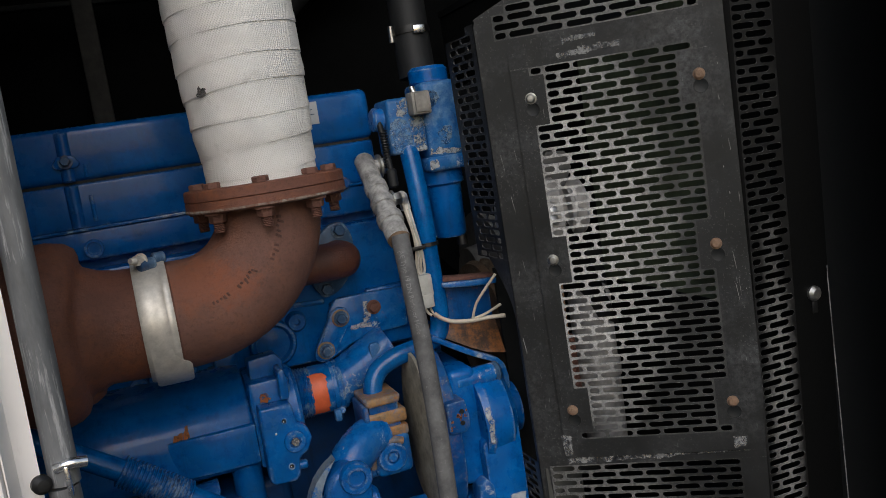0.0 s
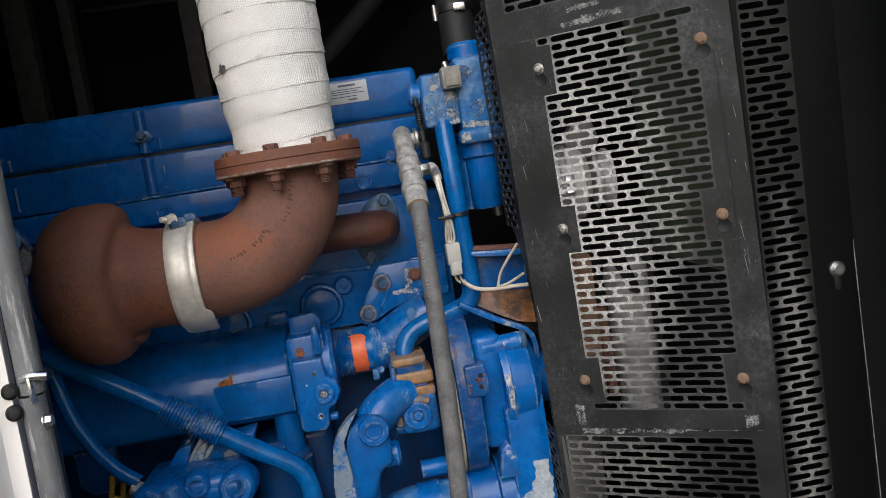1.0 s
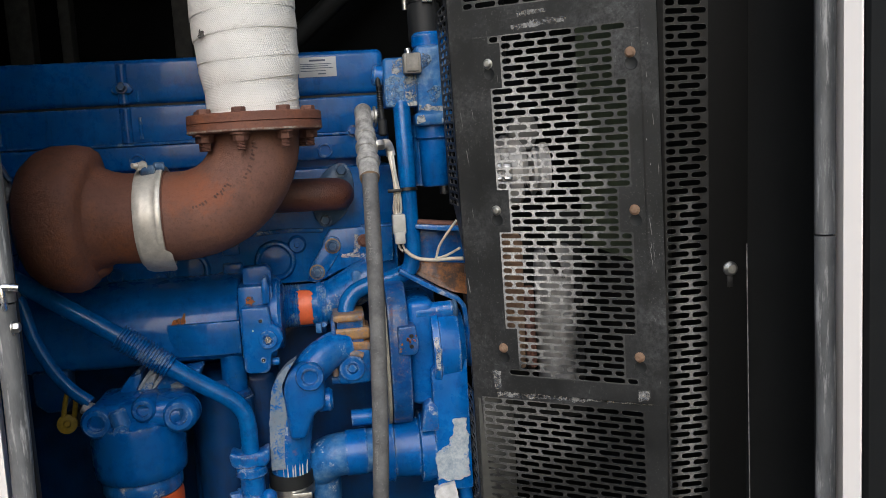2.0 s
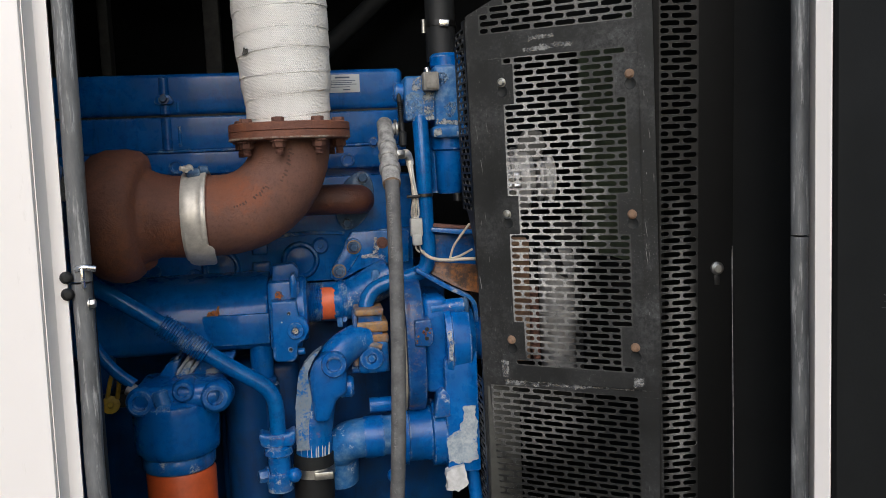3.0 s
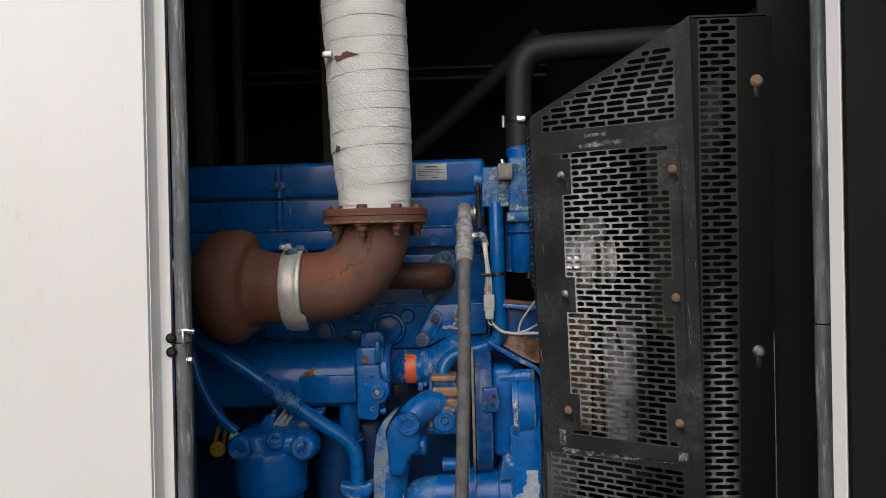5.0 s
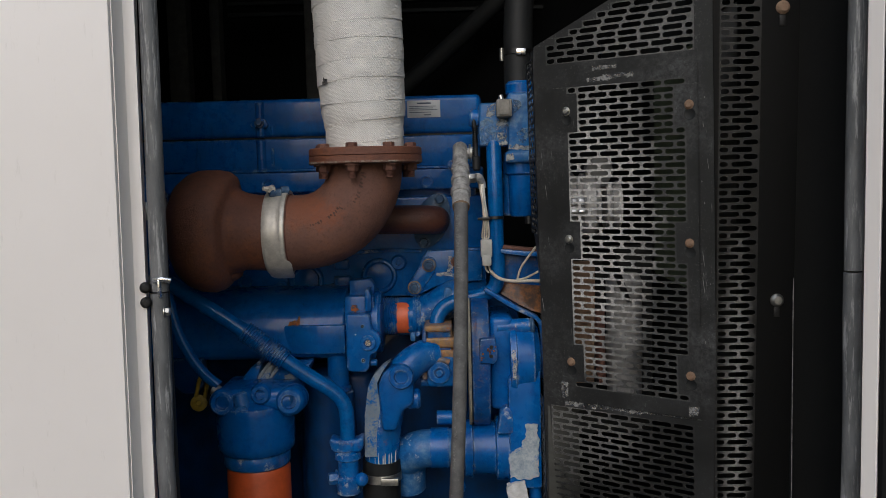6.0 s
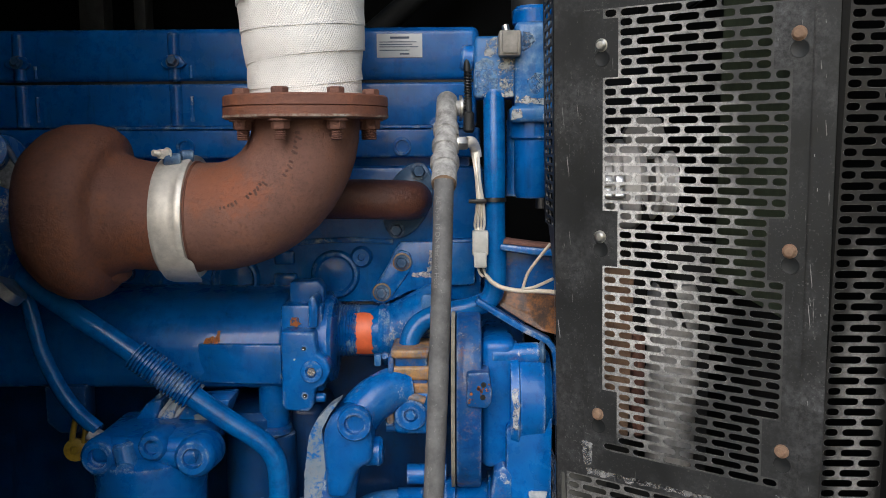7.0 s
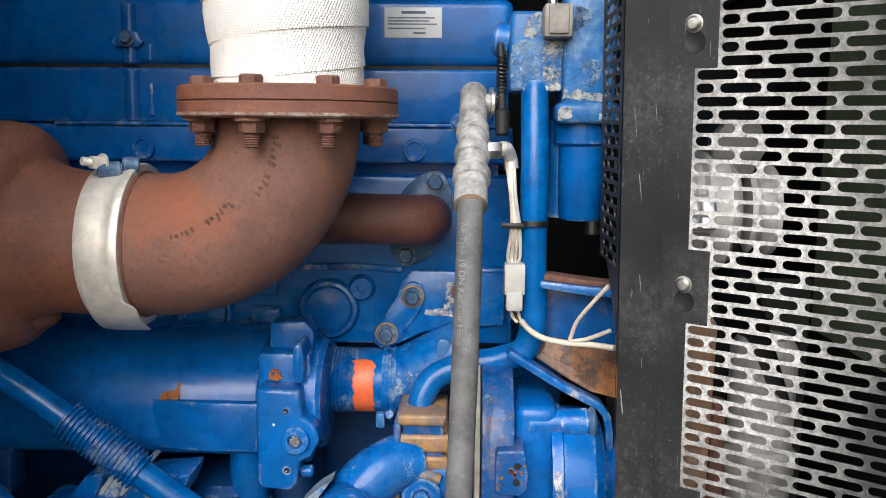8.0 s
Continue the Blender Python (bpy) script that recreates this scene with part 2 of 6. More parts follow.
def black_steel():
    n = Nodes("black_powder_coat")
    tone = n.ramp(n.noise(12, 6), 0.3, 0.7, rgb(0.0083, 0.0088, 0.0092), rgb(0.0180, 0.0188, 0.0194))
    dust = n.maths("MULTIPLY", n.ramp(n.noise(7, 6, 0.7), 0.46, 0.66), n.ramp(n.noise(120, 5, 0.75), 0.38, 0.62))
    scr = n.ramp(n.noise(60, 3, 0.6, (6, 6, 0.4)), 0.70, 0.74)
    c = n.mix(n.maths("MULTIPLY", dust, 0.38), tone, rgb(0.155, 0.16, 0.165))
    c = n.mix(n.maths("MULTIPLY", scr, 0.4), c, rgb(0.3, 0.3, 0.29))
    sp = n.maths("MULTIPLY", n.ramp(n.noise(300, 3, 0.6), 0.60, 0.68), n.ramp(n.noise(6, 5, 0.7), 0.42, 0.66))
    c = n.mix(n.maths("MULTIPLY", sp, 0.30), c, rgb(0.30, 0.30, 0.29))
    rim_pale = n.maths("MULTIPLY", n.ramp(n.edges(0.0025), 0.02, 0.2), n.ramp(n.noise(40, 6, 0.8), 0.46, 0.66))
    n.base(n.mix(n.maths("MULTIPLY", rim_pale, 0.55), c, rgb(0.28, 0.28, 0.27)))
    n.put("Roughness", n.ramp(n.noise(20, 5), 0.3, 0.7, rgb(0.40, 0.40, 0.40), rgb(0.62, 0.62, 0.62)))
    n.put("Specular IOR Level", 0.4)
    n.bump(n.noise(260, 3), 0.18, 0.0005)
    return n.mat


BLACK = black_steel()


def pale_slots(name, cu, cv, ru, rv, top, dark=1.0, rim_glint=0.85):
    """Slotted steel, gritty and paler round (cu, cv) of its own plane, with glints painted on the slot rims."""
    n = Nodes(name)
    sep = n.add("ShaderNodeSeparateXYZ")
    n.link(n.coord, sep.inputs[0])
    dx = n.maths("DIVIDE", n.maths("SUBTRACT", sep.outputs[0], cu), ru)
    dz = n.maths("DIVIDE", n.maths("SUBTRACT", sep.outputs[2], cv), rv)
    dist = n.maths("SQRT", n.maths("ADD", n.maths("MULTIPLY", dx, dx), n.maths("MULTIPLY", dz, dz)))
    dist = n.maths("ADD", dist, n.maths("MULTIPLY", n.maths("SUBTRACT", n.noise(14, 5, 0.7), 0.5), 1.1))
    spot = n.ramp(dist, 0.35, 1.15, rgb(1, 1, 1), rgb(0, 0, 0))
    grit = n.ramp(n.noise(190, 5, 0.8), 0.34, 0.62, rgb(0.18, 0.18, 0.18), rgb(1, 1, 1))
    tone = n.ramp(n.noise(30, 6), 0.3, 0.7, rgb(0.014 * dark, 0.0148 * dark, 0.015 * dark), rgb(0.046 * dark, 0.047 * dark, 0.046 * dark))
    # glints on the slot rims, put into the colour in patches
    rim_pale = n.maths("MULTIPLY", n.ramp(n.edges(0.0009), 0.02, 0.16), n.ramp(n.noise(70, 6, 0.85), 0.46, 0.64))
    c = n.mix(n.maths("MULTIPLY", rim_pale, rim_glint), tone, rgb(0.40, 0.40, 0.40))
    n.base(n.mix(n.maths("MULTIPLY", n.maths("MULTIPLY", spot, grit), top), c, rgb(0.62, 0.61, 0.59)))
    n.put("Roughness", n.ramp(n.noise(40, 5), 0.3, 0.7, rgb(0.36, 0.36, 0.36), rgb(0.60, 0.60, 0.60)))
    n.bump(n.noise(260, 3), 0.3, 0.0006)
    return n.mat


SLOTS_COVER = pale_slots("pale_slotted_cover", -0.045, 1.03, 0.110, 0.34, 0.94, 1.15)
SLOTS_UP = pale_slots("pale_slotted_top", 0.02, 1.36, 0.13, 0.10, 0.24)
SLOTS_LOW = pale_slots("pale_slotted_sheet", -0.06, 0.63, 0.13, 0.12, 0.24, 0.34, 0.60)
SLOTS_STRIP = pale_slots("pale_slotted_strip", 0.185, 0.72, 0.030, 0.34, 0.34, 0.16, 0.85)


def black_paint(name, v, rough, spec=0.5):
    n = Nodes(name)
    n.base(n.ramp(n.noise(8, 5), 0.3, 0.7, rgb(v * 0.78, v * 0.86, v * 0.92), rgb(v * 1.14, v * 1.26, v * 1.34)))
    n.put("Roughness", rough)
    n.put("Specular IOR Level", spec)
    n.bump(n.noise(140, 4), 0.3, 0.001)
    return n.mat


PANEL = black_paint("black_panel_paint", 0.0105, 0.5, 0.35)
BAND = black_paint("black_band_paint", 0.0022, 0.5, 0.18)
FOAM = black_paint("black_acoustic_foam", 0.006, 0.95, 0.1)
LINING = black_paint("door_lining_felt", 0.0080, 0.75, 0.16)
RUBBER_BLACK = black_paint("black_rubber", 0.012, 0.6, 0.35)
SEAL_DARK = black_paint("grey_edge_rubber", 0.06, 0.6, 0.4)
DIM = black_paint("dusty_dark_steel", 0.018, 0.7, 0.2)


def hose_rubber():
    n = Nodes("dusty_hose_rubber")
    tone = n.ramp(n.noise(26, 6, 0.7), 0.35, 0.68, rgb(0.065, 0.065, 0.066), rgb(0.15, 0.15, 0.15))
    sp = n.ramp(n.noise(190, 4, 0.8), 0.60, 0.7)
    n.base(n.mix(n.maths("MULTIPLY", sp, 0.5), tone, rgb(0.32, 0.32, 0.31)))
    n.put("Roughness", 0.72)
    n.bump(n.noise(420, 3, 0.6, (1, 1, 0.3)), 0.3, 0.0006)
    return n.mat


HOSE = hose_rubber()


def seal_rubber():
    n = Nodes("weathered_door_seal")
    tone = n.ramp(n.noise(16, 6, 0.7, (1, 1, 0.25)), 0.35, 0.7, rgb(0.045, 0.047, 0.050), rgb(0.20, 0.206, 0.212))
    sc = n.ramp(n.noise(52, 6, 0.75, (2, 2, 0.16)), 0.54, 0.64)
    n.base(n.mix(n.maths("MULTIPLY", sc, 0.7), tone, rgb(0.45, 0.45, 0.45)))
    n.put("Roughness", 0.45)
    n.bump(n.noise(80, 4), 0.3, 0.001)
    return n.mat


SEAL = seal_rubber()


def cream():
    n = Nodes("cream_canopy_paint")
    tone = n.ramp(n.noise(2.5, 5), 0.3, 0.7, rgb(0.83, 0.79, 0.765), rgb(0.88, 0.84, 0.82))
    d = n.ramp(n.noise(40, 5, 0.7, (2, 2, 0.4)), 0.62, 0.8)
    n.base(n.mix(n.maths("MULTIPLY", d, 0.25), tone, rgb(0.35, 0.32, 0.27)))
    n.put("Roughness", 0.42)
    n.bump(n.noise(240, 3), 0.12, 0.0004)
    return n.mat


CREAM = cream()


def wrap_cloth():
    n = Nodes("woven_glass_tape")
    sep = n.add("ShaderNodeSeparateXYZ")
    n.link(n.coord, sep.inputs[0])
    ang = n.maths("ARCTAN2", sep.outputs[1], sep.outputs[0])
    wav = n.maths("MULTIPLY", n.maths("SUBTRACT", n.noise(9, 3), 0.5), 1.6)
    u = n.maths("ADD", n.maths("MULTIPLY", ang, 0.085 / 0.0036), wav)
    v = n.maths("MULTIPLY", sep.outputs[2], 1 / 0.0038)
    a = n.maths("SINE", n.maths("MULTIPLY", n.maths("ADD", u, v), 6.2832))
    b = n.maths("SINE", n.maths("MULTIPLY", n.maths("SUBTRACT", u, n.maths("MULTIPLY", v, 0.55)), 6.2832))
    weave = n.maths("MAXIMUM", a, b)
    tone = n.ramp(n.noise(14, 6, 0.7), 0.35, 0.7, rgb(0.80, 0.785, 0.755), rgb(0.88, 0.87, 0.845))
    dirty = n.ramp(n.noise(30, 6, 0.75), 0.60, 0.80)
    c = n.mix(n.maths("MULTIPLY", dirty, 0.5), tone, rgb(0.42, 0.38, 0.33))
    shade = n.mix(n.ramp(n.noise(22, 4, 0.6), 0.35, 0.65), n.ramp(weave, 0.05, 0.8, rgb(0.80, 0.79, 0.77), rgb(1, 1, 1)), rgb(0.95, 0.945, 0.935))
    m = n.add("ShaderNodeMix")
    m.data_type, m.blend_type = "RGBA", "MULTIPLY"
    m.inputs[0].default_value = 1.0
    n.link(c, m.inputs[6])
    n.link(shade, m.inputs[7])
    n.base(m.outputs[2])
    n.put("Roughness", 0.8)
    n.put("Sheen Weight", 0.2)
    n.bump(weave, 0.55, 0.0011)
    n.bump(n.noise(36, 4), 0.4, 0.003)
    return n.mat


WRAP = wrap_cloth()


def plain(name, col, rough=0.5, var=0.12, met=0.0):
    n = Nodes(name)
    d = tuple(max(0, x * (1 - var * 2)) for x in col[:3]) + (1,)
    n.base(n.ramp(n.noise(40, 5, 0.7), 0.35, 0.68, d, col))
    n.put("Roughness", rough)
    n.put("Metallic", met)
    n.bump(n.noise(200, 3), 0.2, 0.0005)
    return n.mat


BLUE_GREY = worn_paint("blue_grey_scale", rgb(0.030, 0.085, 0.18), rgb(0.06, 0.13, 0.23), rgb(0.34, 0.36, 0.37), 0.55, 0.62, 0.4, rusty=0.3)
CHALK = plain("chalky_ochre_stain", rgb(0.36, 0.33, 0.26), 0.8, 0.25)
# pale grey for the guard's scratches and its painted fold highlight
SCRATCH_GLINT = plain("scratch_and_glint_grey", rgb(0.26, 0.26, 0.255), 0.9, 0.4)
FRAYED = flaky(plain("frayed_grey_tape", rgb(0.12, 0.115, 0.11), 0.9, 0.4), 190, 0.38, 0.52)
DUST_GLINT = flaky(plain("dust_and_glint_flecks", rgb(0.30, 0.30, 0.295), 0.9, 0.4), 75, 0.42, 0.60)
ORANGE = plain("orange_filter_paint", rgb(0.62, 0.10, 0.025), 0.45)
SILICONE = plain("orange_silicone", rgb(0.75, 0.14, 0.05), 0.45)
YELLOW = plain("yellow_plastic", rgb(0.46, 0.31, 0.035), 0.5, 0.25)
LABEL = plain("printed_label", rgb(0.55, 0.58, 0.60), 0.4, 0.05)
INK = plain("label_ink", rgb(0.07, 0.10, 0.16), 0.5)
WIRE = plain("white_wire", rgb(0.60, 0.54, 0.44), 0.5, 0.22)
PLUG_GREY = plain("grey_connector_plastic", rgb(0.50, 0.50, 0.47), 0.5)
PLUG_DUSTY = plain("dusty_plug_plastic", rgb(0.30, 0.285, 0.255), 0.65, 0.25)
TIE = plain("black_nylon", rgb(0.01, 0.01, 0.01), 0.4)
POST = plain("dusty_beige_steel", rgb(0.040, 0.038, 0.033), 0.8, 0.3)
CORRODED = worn_paint("corroded_alloy_over_blue", rgb(0.38, 0.39, 0.39), rgb(0.52, 0.51, 0.48), rgb(0.05, 0.19, 0.42), 0.50, 0.58, 0.7, dirt_lo=0.58, rusty=0.2, rust_col=rgb(0.30, 0.22, 0.14), pale=0.3, edge=0.1)
flaky(CORRODED, 85, 0.42, 0.56)
PALE_BLUE = worn_paint("chalked_pale_blue", rgb(0.16, 0.26, 0.38), rgb(0.26, 0.36, 0.46), rgb(0.03, 0.16, 0.42), 0.46, 0.54, 0.55, dirt_lo=0.66, pale=0.2, edge=0.2)
flaky(PALE_BLUE, 60, 0.42, 0.62)
WHITEPAINT = plain("white_paint", rgb(0.62, 0.62, 0.62), 0.7, 0.2)
WHITEFLAKE = flaky(plain("flaked_white_paint", rgb(0.52, 0.54, 0.55), 0.7, 0.25), 110, 0.38, 0.58)
GROUND = plain("grey_gravel", rgb(0.055, 0.054, 0.052), 0.9, 0.25)
PRINT = plain("white_hose_print", rgb(0.27, 0.27, 0.265), 0.6, 0.3)
IDLER = plain("dusty_grey_iron", rgb(0.34, 0.335, 0.325), 0.55, 0.25)
BLIND = plain("grey_green_dusty_steel", rgb(0.034, 0.035, 0.030), 0.6, 0.25)
RAD = plain("radiator_fin_grey", rgb(0.16, 0.16, 0.155), 0.55, 0.2)
SHROUD = plain("pale_dusty_metal", rgb(0.62, 0.61, 0.60), 0.4, 0.2, 0.2)
OLIVE = plain("olive_dust_steel", rgb(0.085, 0.108, 0.062), 0.6, 0.2)

# ---- geometry helpers ----
ORIGIN = {}


def thing(name, label, category, at=(0, 0, 0), group="", kind=""):
    ob = new(name)
    ob.empty_display_size = 0.02
    ob.location = at
    ORIGIN[ob.name] = Vector(at)
    return tagged(ob, label, category, group, kind)


def mesh_of(name, bm, material, origin, smooth=38):
    bmesh.ops.recalc_face_normals(bm, faces=bm.faces)
    bmesh.ops.translate(bm, verts=bm.verts, vec=-origin)
    me = bpy.data.meshes.new(name)
    bm.to_mesh(me)
    bm.free()
    me.materials.append(material)
    if smooth:
        me.polygons.foreach_set("use_smooth", [True] * len(me.polygons))
        me.set_sharp_from_angle(angle=radians(smooth))
    return me


def part(name, bm, material, parent, label="", smooth=38):
    """One mesh object under a thing or under a part; the geometry is given in world places."""
    o = ORIGIN[parent.name]
    ob = new(name, mesh_of(name, bm, material, o, smooth))
    ob.parent = parent
    ORIGIN[ob.name] = o
    return tagged(ob, label)


def solo(name, bm, material, label, category, at=(0, 0, 0), group="", kind="", smooth=38):
    """A top-level thing that is a single mesh."""
    ob = new(name, mesh_of(name, bm, material, Vector(at), smooth))
    ob.location = at
    ORIGIN[ob.name] = Vector(at)
    return tagged(ob, label, category, group, kind)


def merge(bm, other):
    me = bpy.data.meshes.new("tmp")
    other.to_mesh(me)
    other.free()
    bm.from_mesh(me)
    bpy.data.meshes.remove(me)
    return bm


def box(x0, x1, y0, y1, z0, z1, bev=0.0, seg=2, bm=None):
    b = bmesh.new()
    bmesh.ops.create_cube(b, size=1.0)
    bmesh.ops.scale(b, vec=(x1 - x0, y1 - y0, z1 - z0), verts=b.verts)
    bmesh.ops.translate(b, vec=((x0 + x1) / 2, (y0 + y1) / 2, (z0 + z1) / 2), verts=b.verts)
    if bev:
        bmesh.ops.bevel(b, geom=b.edges[:], offset=bev, segments=seg, affect="EDGES", profile=0.5)
    return merge(bm, b) if bm else b


def frame_of(axis):
    a = Vector(axis).normalized()
    u = a.cross(Vector((0, 0, 1)))
    if u.length < 1e-3:
        u = a.cross(Vector((0, 1, 0)))
    u.normalize()
    return a, u, a.cross(u)


def lathe(origin, axis, profile, seg=32, bm=None, wob=0.0):
    """Turns rows (distance along the axis, radius) round the axis; a radius of 0 closes the end."""
    b = bm or bmesh.new()
    o = Vector(origin)
    a, u, v = frame_of(axis)
    rings = []
    for s, r in profile:
        if r <= 1e-6:
            rings.append([b.verts.new(o + a * s)])
        else:
            ring = []
            for i in range(seg):
                t = 2 * math.pi * i / seg
                d = u * math.cos(t) + v * math.sin(t)
                rr = r * (1 + wob * noise.noise(d * 1.7 + a * s * 9))
                ring.append(b.verts.new(o + a * s + d * rr))
            rings.append(ring)
    for p, q in zip(rings, rings[1:]):
        for i in range(seg):
            j = (i + 1) % seg
            if len(p) == 1 and len(q) == 1:
                break
            if len(p) == 1:
                b.faces.new((p[0], q[j], q[i]))
            elif len(q) == 1:
                b.faces.new((p[i], p[j], q[0]))
            else:
                b.faces.new((p[i], p[j], q[j], q[i]))
    return b


def rod(p0, p1, r, seg=20, bev=0.0, bm=None, r1=None):
    p0, p1 = Vector(p0), Vector(p1)
    n = (p1 - p0).length
    r1 = r if r1 is None else r1
    prof = [(0, 0), (0, r - bev), (bev, r), (n - bev, r1), (n, r1 - bev), (n, 0)] if bev else [(0, 0), (0, r), (n, r1), (n, 0)]
    return lathe(p0, p1 - p0, prof, seg, bm)


def hexbolt(p, axis, r, h, bm=None, washer=True, stud=0.0):
    """A hexagon head on a washer, with a stud end where one shows."""
    b = bm or bmesh.new()
    prof = []
    s = 0.0
    if washer:
        lathe(p, axis, [(0, 0), (0, r * 1.35), (r * 0.25, r * 1.35), (r * 0.25, 0)], 20, b)
        s = r * 0.25
    lathe(p, axis, [(s, 0), (s, r), (s + h * 0.8, r), (s + h, r * 0.86), (s + h, 0)], 6, b)
    if stud:
        turns = max(3, int(stud / 0.0022))
        thread = [(s + h, 0)]
        for k in range(turns):
            z = s + h + stud * k / turns
            thread += [(z, r * 0.50), (z + stud * 0.5 / turns, r * 0.62)]
        thread += [(s + h + stud, r * 0.45), (s + h + stud, 0)]
        lathe(p, axis, thread, 14, b)
    return b


def glide(pts, n=8):
    """Catmull-Rom through the points."""
    p = [Vector(q) for q in pts]
    p = [p[0] * 2 - p[1]] + p + [p[-1] * 2 - p[-2]]
    out = []
    for i in range(1, len(p) - 2):
        for k in range(n):
            t = k / n
            a, b, c, d = p[i - 1], p[i], p[i + 1], p[i + 2]
            out.append(0.5 * ((2 * b) + (c - a) * t + (2 * a - 5 * b + 4 * c - d) * t * t + (3 * b - a - 3 * c + d) * t ** 3))
    out.append(p[-2])
    return out


def tube(pts, r, seg=16, bm=None, n=8, smooth=True):
    """A round tube along a smooth path; r is one radius or a function of 0..1."""
    b = bm or bmesh.new()
    path = glide(pts, n) if smooth else [Vector(q) for q in pts]
    rad = r if callable(r) else (lambda s: r)
    tan = []
    for i in range(len(path)):
        tan.append((path[min(i + 1, len(path) - 1)] - path[max(i - 1, 0)]).normalized())
    _, u, _ = frame_of(tan[0])
    rings = []
    for i, (p, t) in enumerate(zip(path, tan)):
        u = (u - t * u.dot(t)).normalized()
        v = t.cross(u)
        rr = rad(i / (len(path) - 1))
        rings.append([b.verts.new(p + (u * math.cos(2 * math.pi * k / seg) + v * math.sin(2 * math.pi * k / seg)) * rr) for k in range(seg)])
    for p, q in zip(rings, rings[1:]):
        for k in range(seg):
            b.faces.new((p[k], p[(k + 1) % seg], q[(k + 1) % seg], q[k]))
    b.faces.new(rings[0][::-1])
    b.faces.new(rings[-1])
    return b


def prism(outline, fn, d0, d1, bev=0.0, seg=2, bm=None):
    """An outline (a, b) swept from depth d0 to d1; fn(a, b, d) gives the place."""
    b = bmesh.new()
    lo = [b.verts.new(fn(p, q, d0)) for p, q in outline]
    hi = [b.verts.new(fn(p, q, d1)) for p, q in outline]
    n = len(outline)
    b.faces.new(lo[::-1])
    b.faces.new(hi)
    for i in range(n):
        b.faces.new((lo[i], lo[(i + 1) % n], hi[(i + 1) % n], hi[i]))
    bmesh.ops.recalc_face_normals(b, faces=b.faces)
    if bev:
        bmesh.ops.bevel(b, geom=b.edges[:], offset=bev, segments=seg, affect="EDGES", profile=0.5)
    return merge(bm, b) if bm else b


def xz(a, b, d):
    return Vector((a, d, b))


def yz(a, b, d):
    return Vector((d, a, b))


def xy(a, b, d):
    return Vector((a, b, d))


def ring_on(x, y, z, r0, r1, h, bm=None, seg=28):
    """A round boss with a sunken middle that faces the opening."""
    return lathe((x, y, z), (0, -1, 0), [(-0.004, 0), (-0.004, r1), (h * 0.8, r1), (h, r1 * 0.93), (h, r0), (h * 0.35, r0 * 0.92), (h * 0.35, 0)], seg, bm)


def blob(c, r, bm=None, scale=(1, 1, 1), sub=3, rough=0.0):
    b = bmesh.new()
    bmesh.ops.create_icosphere(b, subdivisions=sub, radius=1.0)
    for v in b.verts:
        d = v.co.normalized()
        k = 1 + rough * noise.noise(d * 2.3 + Vector(c) * 7)
        v.co = Vector(c) + Vector((d.x * scale[0], d.y * scale[1], d.z * scale[2])) * r * k
    return merge(bm, b) if bm else b


def cyl_patch(origin, r, a0, a1, left, right, seed=1, n=22, m=8, thick=0.0006, amp=1.0):
    """A ragged-edged film lying on a cylinder whose axis runs along x."""
    b = bmesh.new()
    o = Vector(origin)
    grid = []
    for i in range(n + 1):
        t = a0 + (a1 - a0) * i / n
        j0 = left + amp * 0.0035 * noise.noise(Vector((seed, t * 5, 0))) + amp * 0.0015 * noise.noise(Vector((seed, t * 17, 3)))
        j1 = right + amp * 0.0035 * noise.noise(Vector((seed + 9, t * 5, 0))) + amp * 0.0015 * noise.noise(Vector((seed + 9, t * 17, 3)))
        if i in (0, n):
            j0, j1 = j0 * 0.5 + j1 * 0.5 - 0.003, j0 * 0.5 + j1 * 0.5 + 0.004
        row = []
        for k in range(m + 1):
            x = j0 + (j1 - j0) * k / m
            rr = r + (thick if 0 < k < m and 0 < i < n else 0.0)
            row.append(b.verts.new((o.x + x, o.y - rr * math.cos(t), o.z + rr * math.sin(t))))
        grid.append(row)
    for p, q in zip(grid, grid[1:]):
        for k in range(m):
            b.faces.new((p[k], p[k + 1], q[k + 1], q[k]))
    return b


def ragged(outline, amp=0.002, step=0.004, seed=0):
    """The outline with flaked, uneven edges."""
    out = []
    for (x0, y0), (x1, y1) in zip(outline, outline[1:] + outline[:1]):
        n = max(1, int(math.hypot(x1 - x0, y1 - y0) / step))
        nx, ny = (y1 - y0), -(x1 - x0)
        ln = math.hypot(nx, ny) or 1.0
        for k in range(n):
            t = k / n
            x, y = x0 + (x1 - x0) * t, y0 + (y1 - y0) * t
            d = amp * (noise.noise(Vector((x * 90, y * 90, seed))) + 0.8 * noise.noise(Vector((x * 330, y * 330, seed + 5))))
            out.append((x + nx / ln * d, y + ny / ln * d))
    return out


# ---- the setting: ground, canopy walls, roof, lining ----
bm = bmesh.new()
vs = [bm.verts.new(p) for p in ((-400, -400, 0), (400, -400, 0), (400, 400, 0), (-400, 400, 0))]
bm.faces.new(vs)
solo("ground", bm, GROUND, "grey gravel yard under the generator", "ground", kind="structure", smooth=0)

LEAN = 0.012


def leaning(bm, x_from):
    """Lets the hinge-side edges lean a little, as the canopy does."""
    for v in bm.verts:
        if v.co.x > x_from:
            v.co.x += LEAN * min(0.75, v.co.z - 1.60)
    return bm


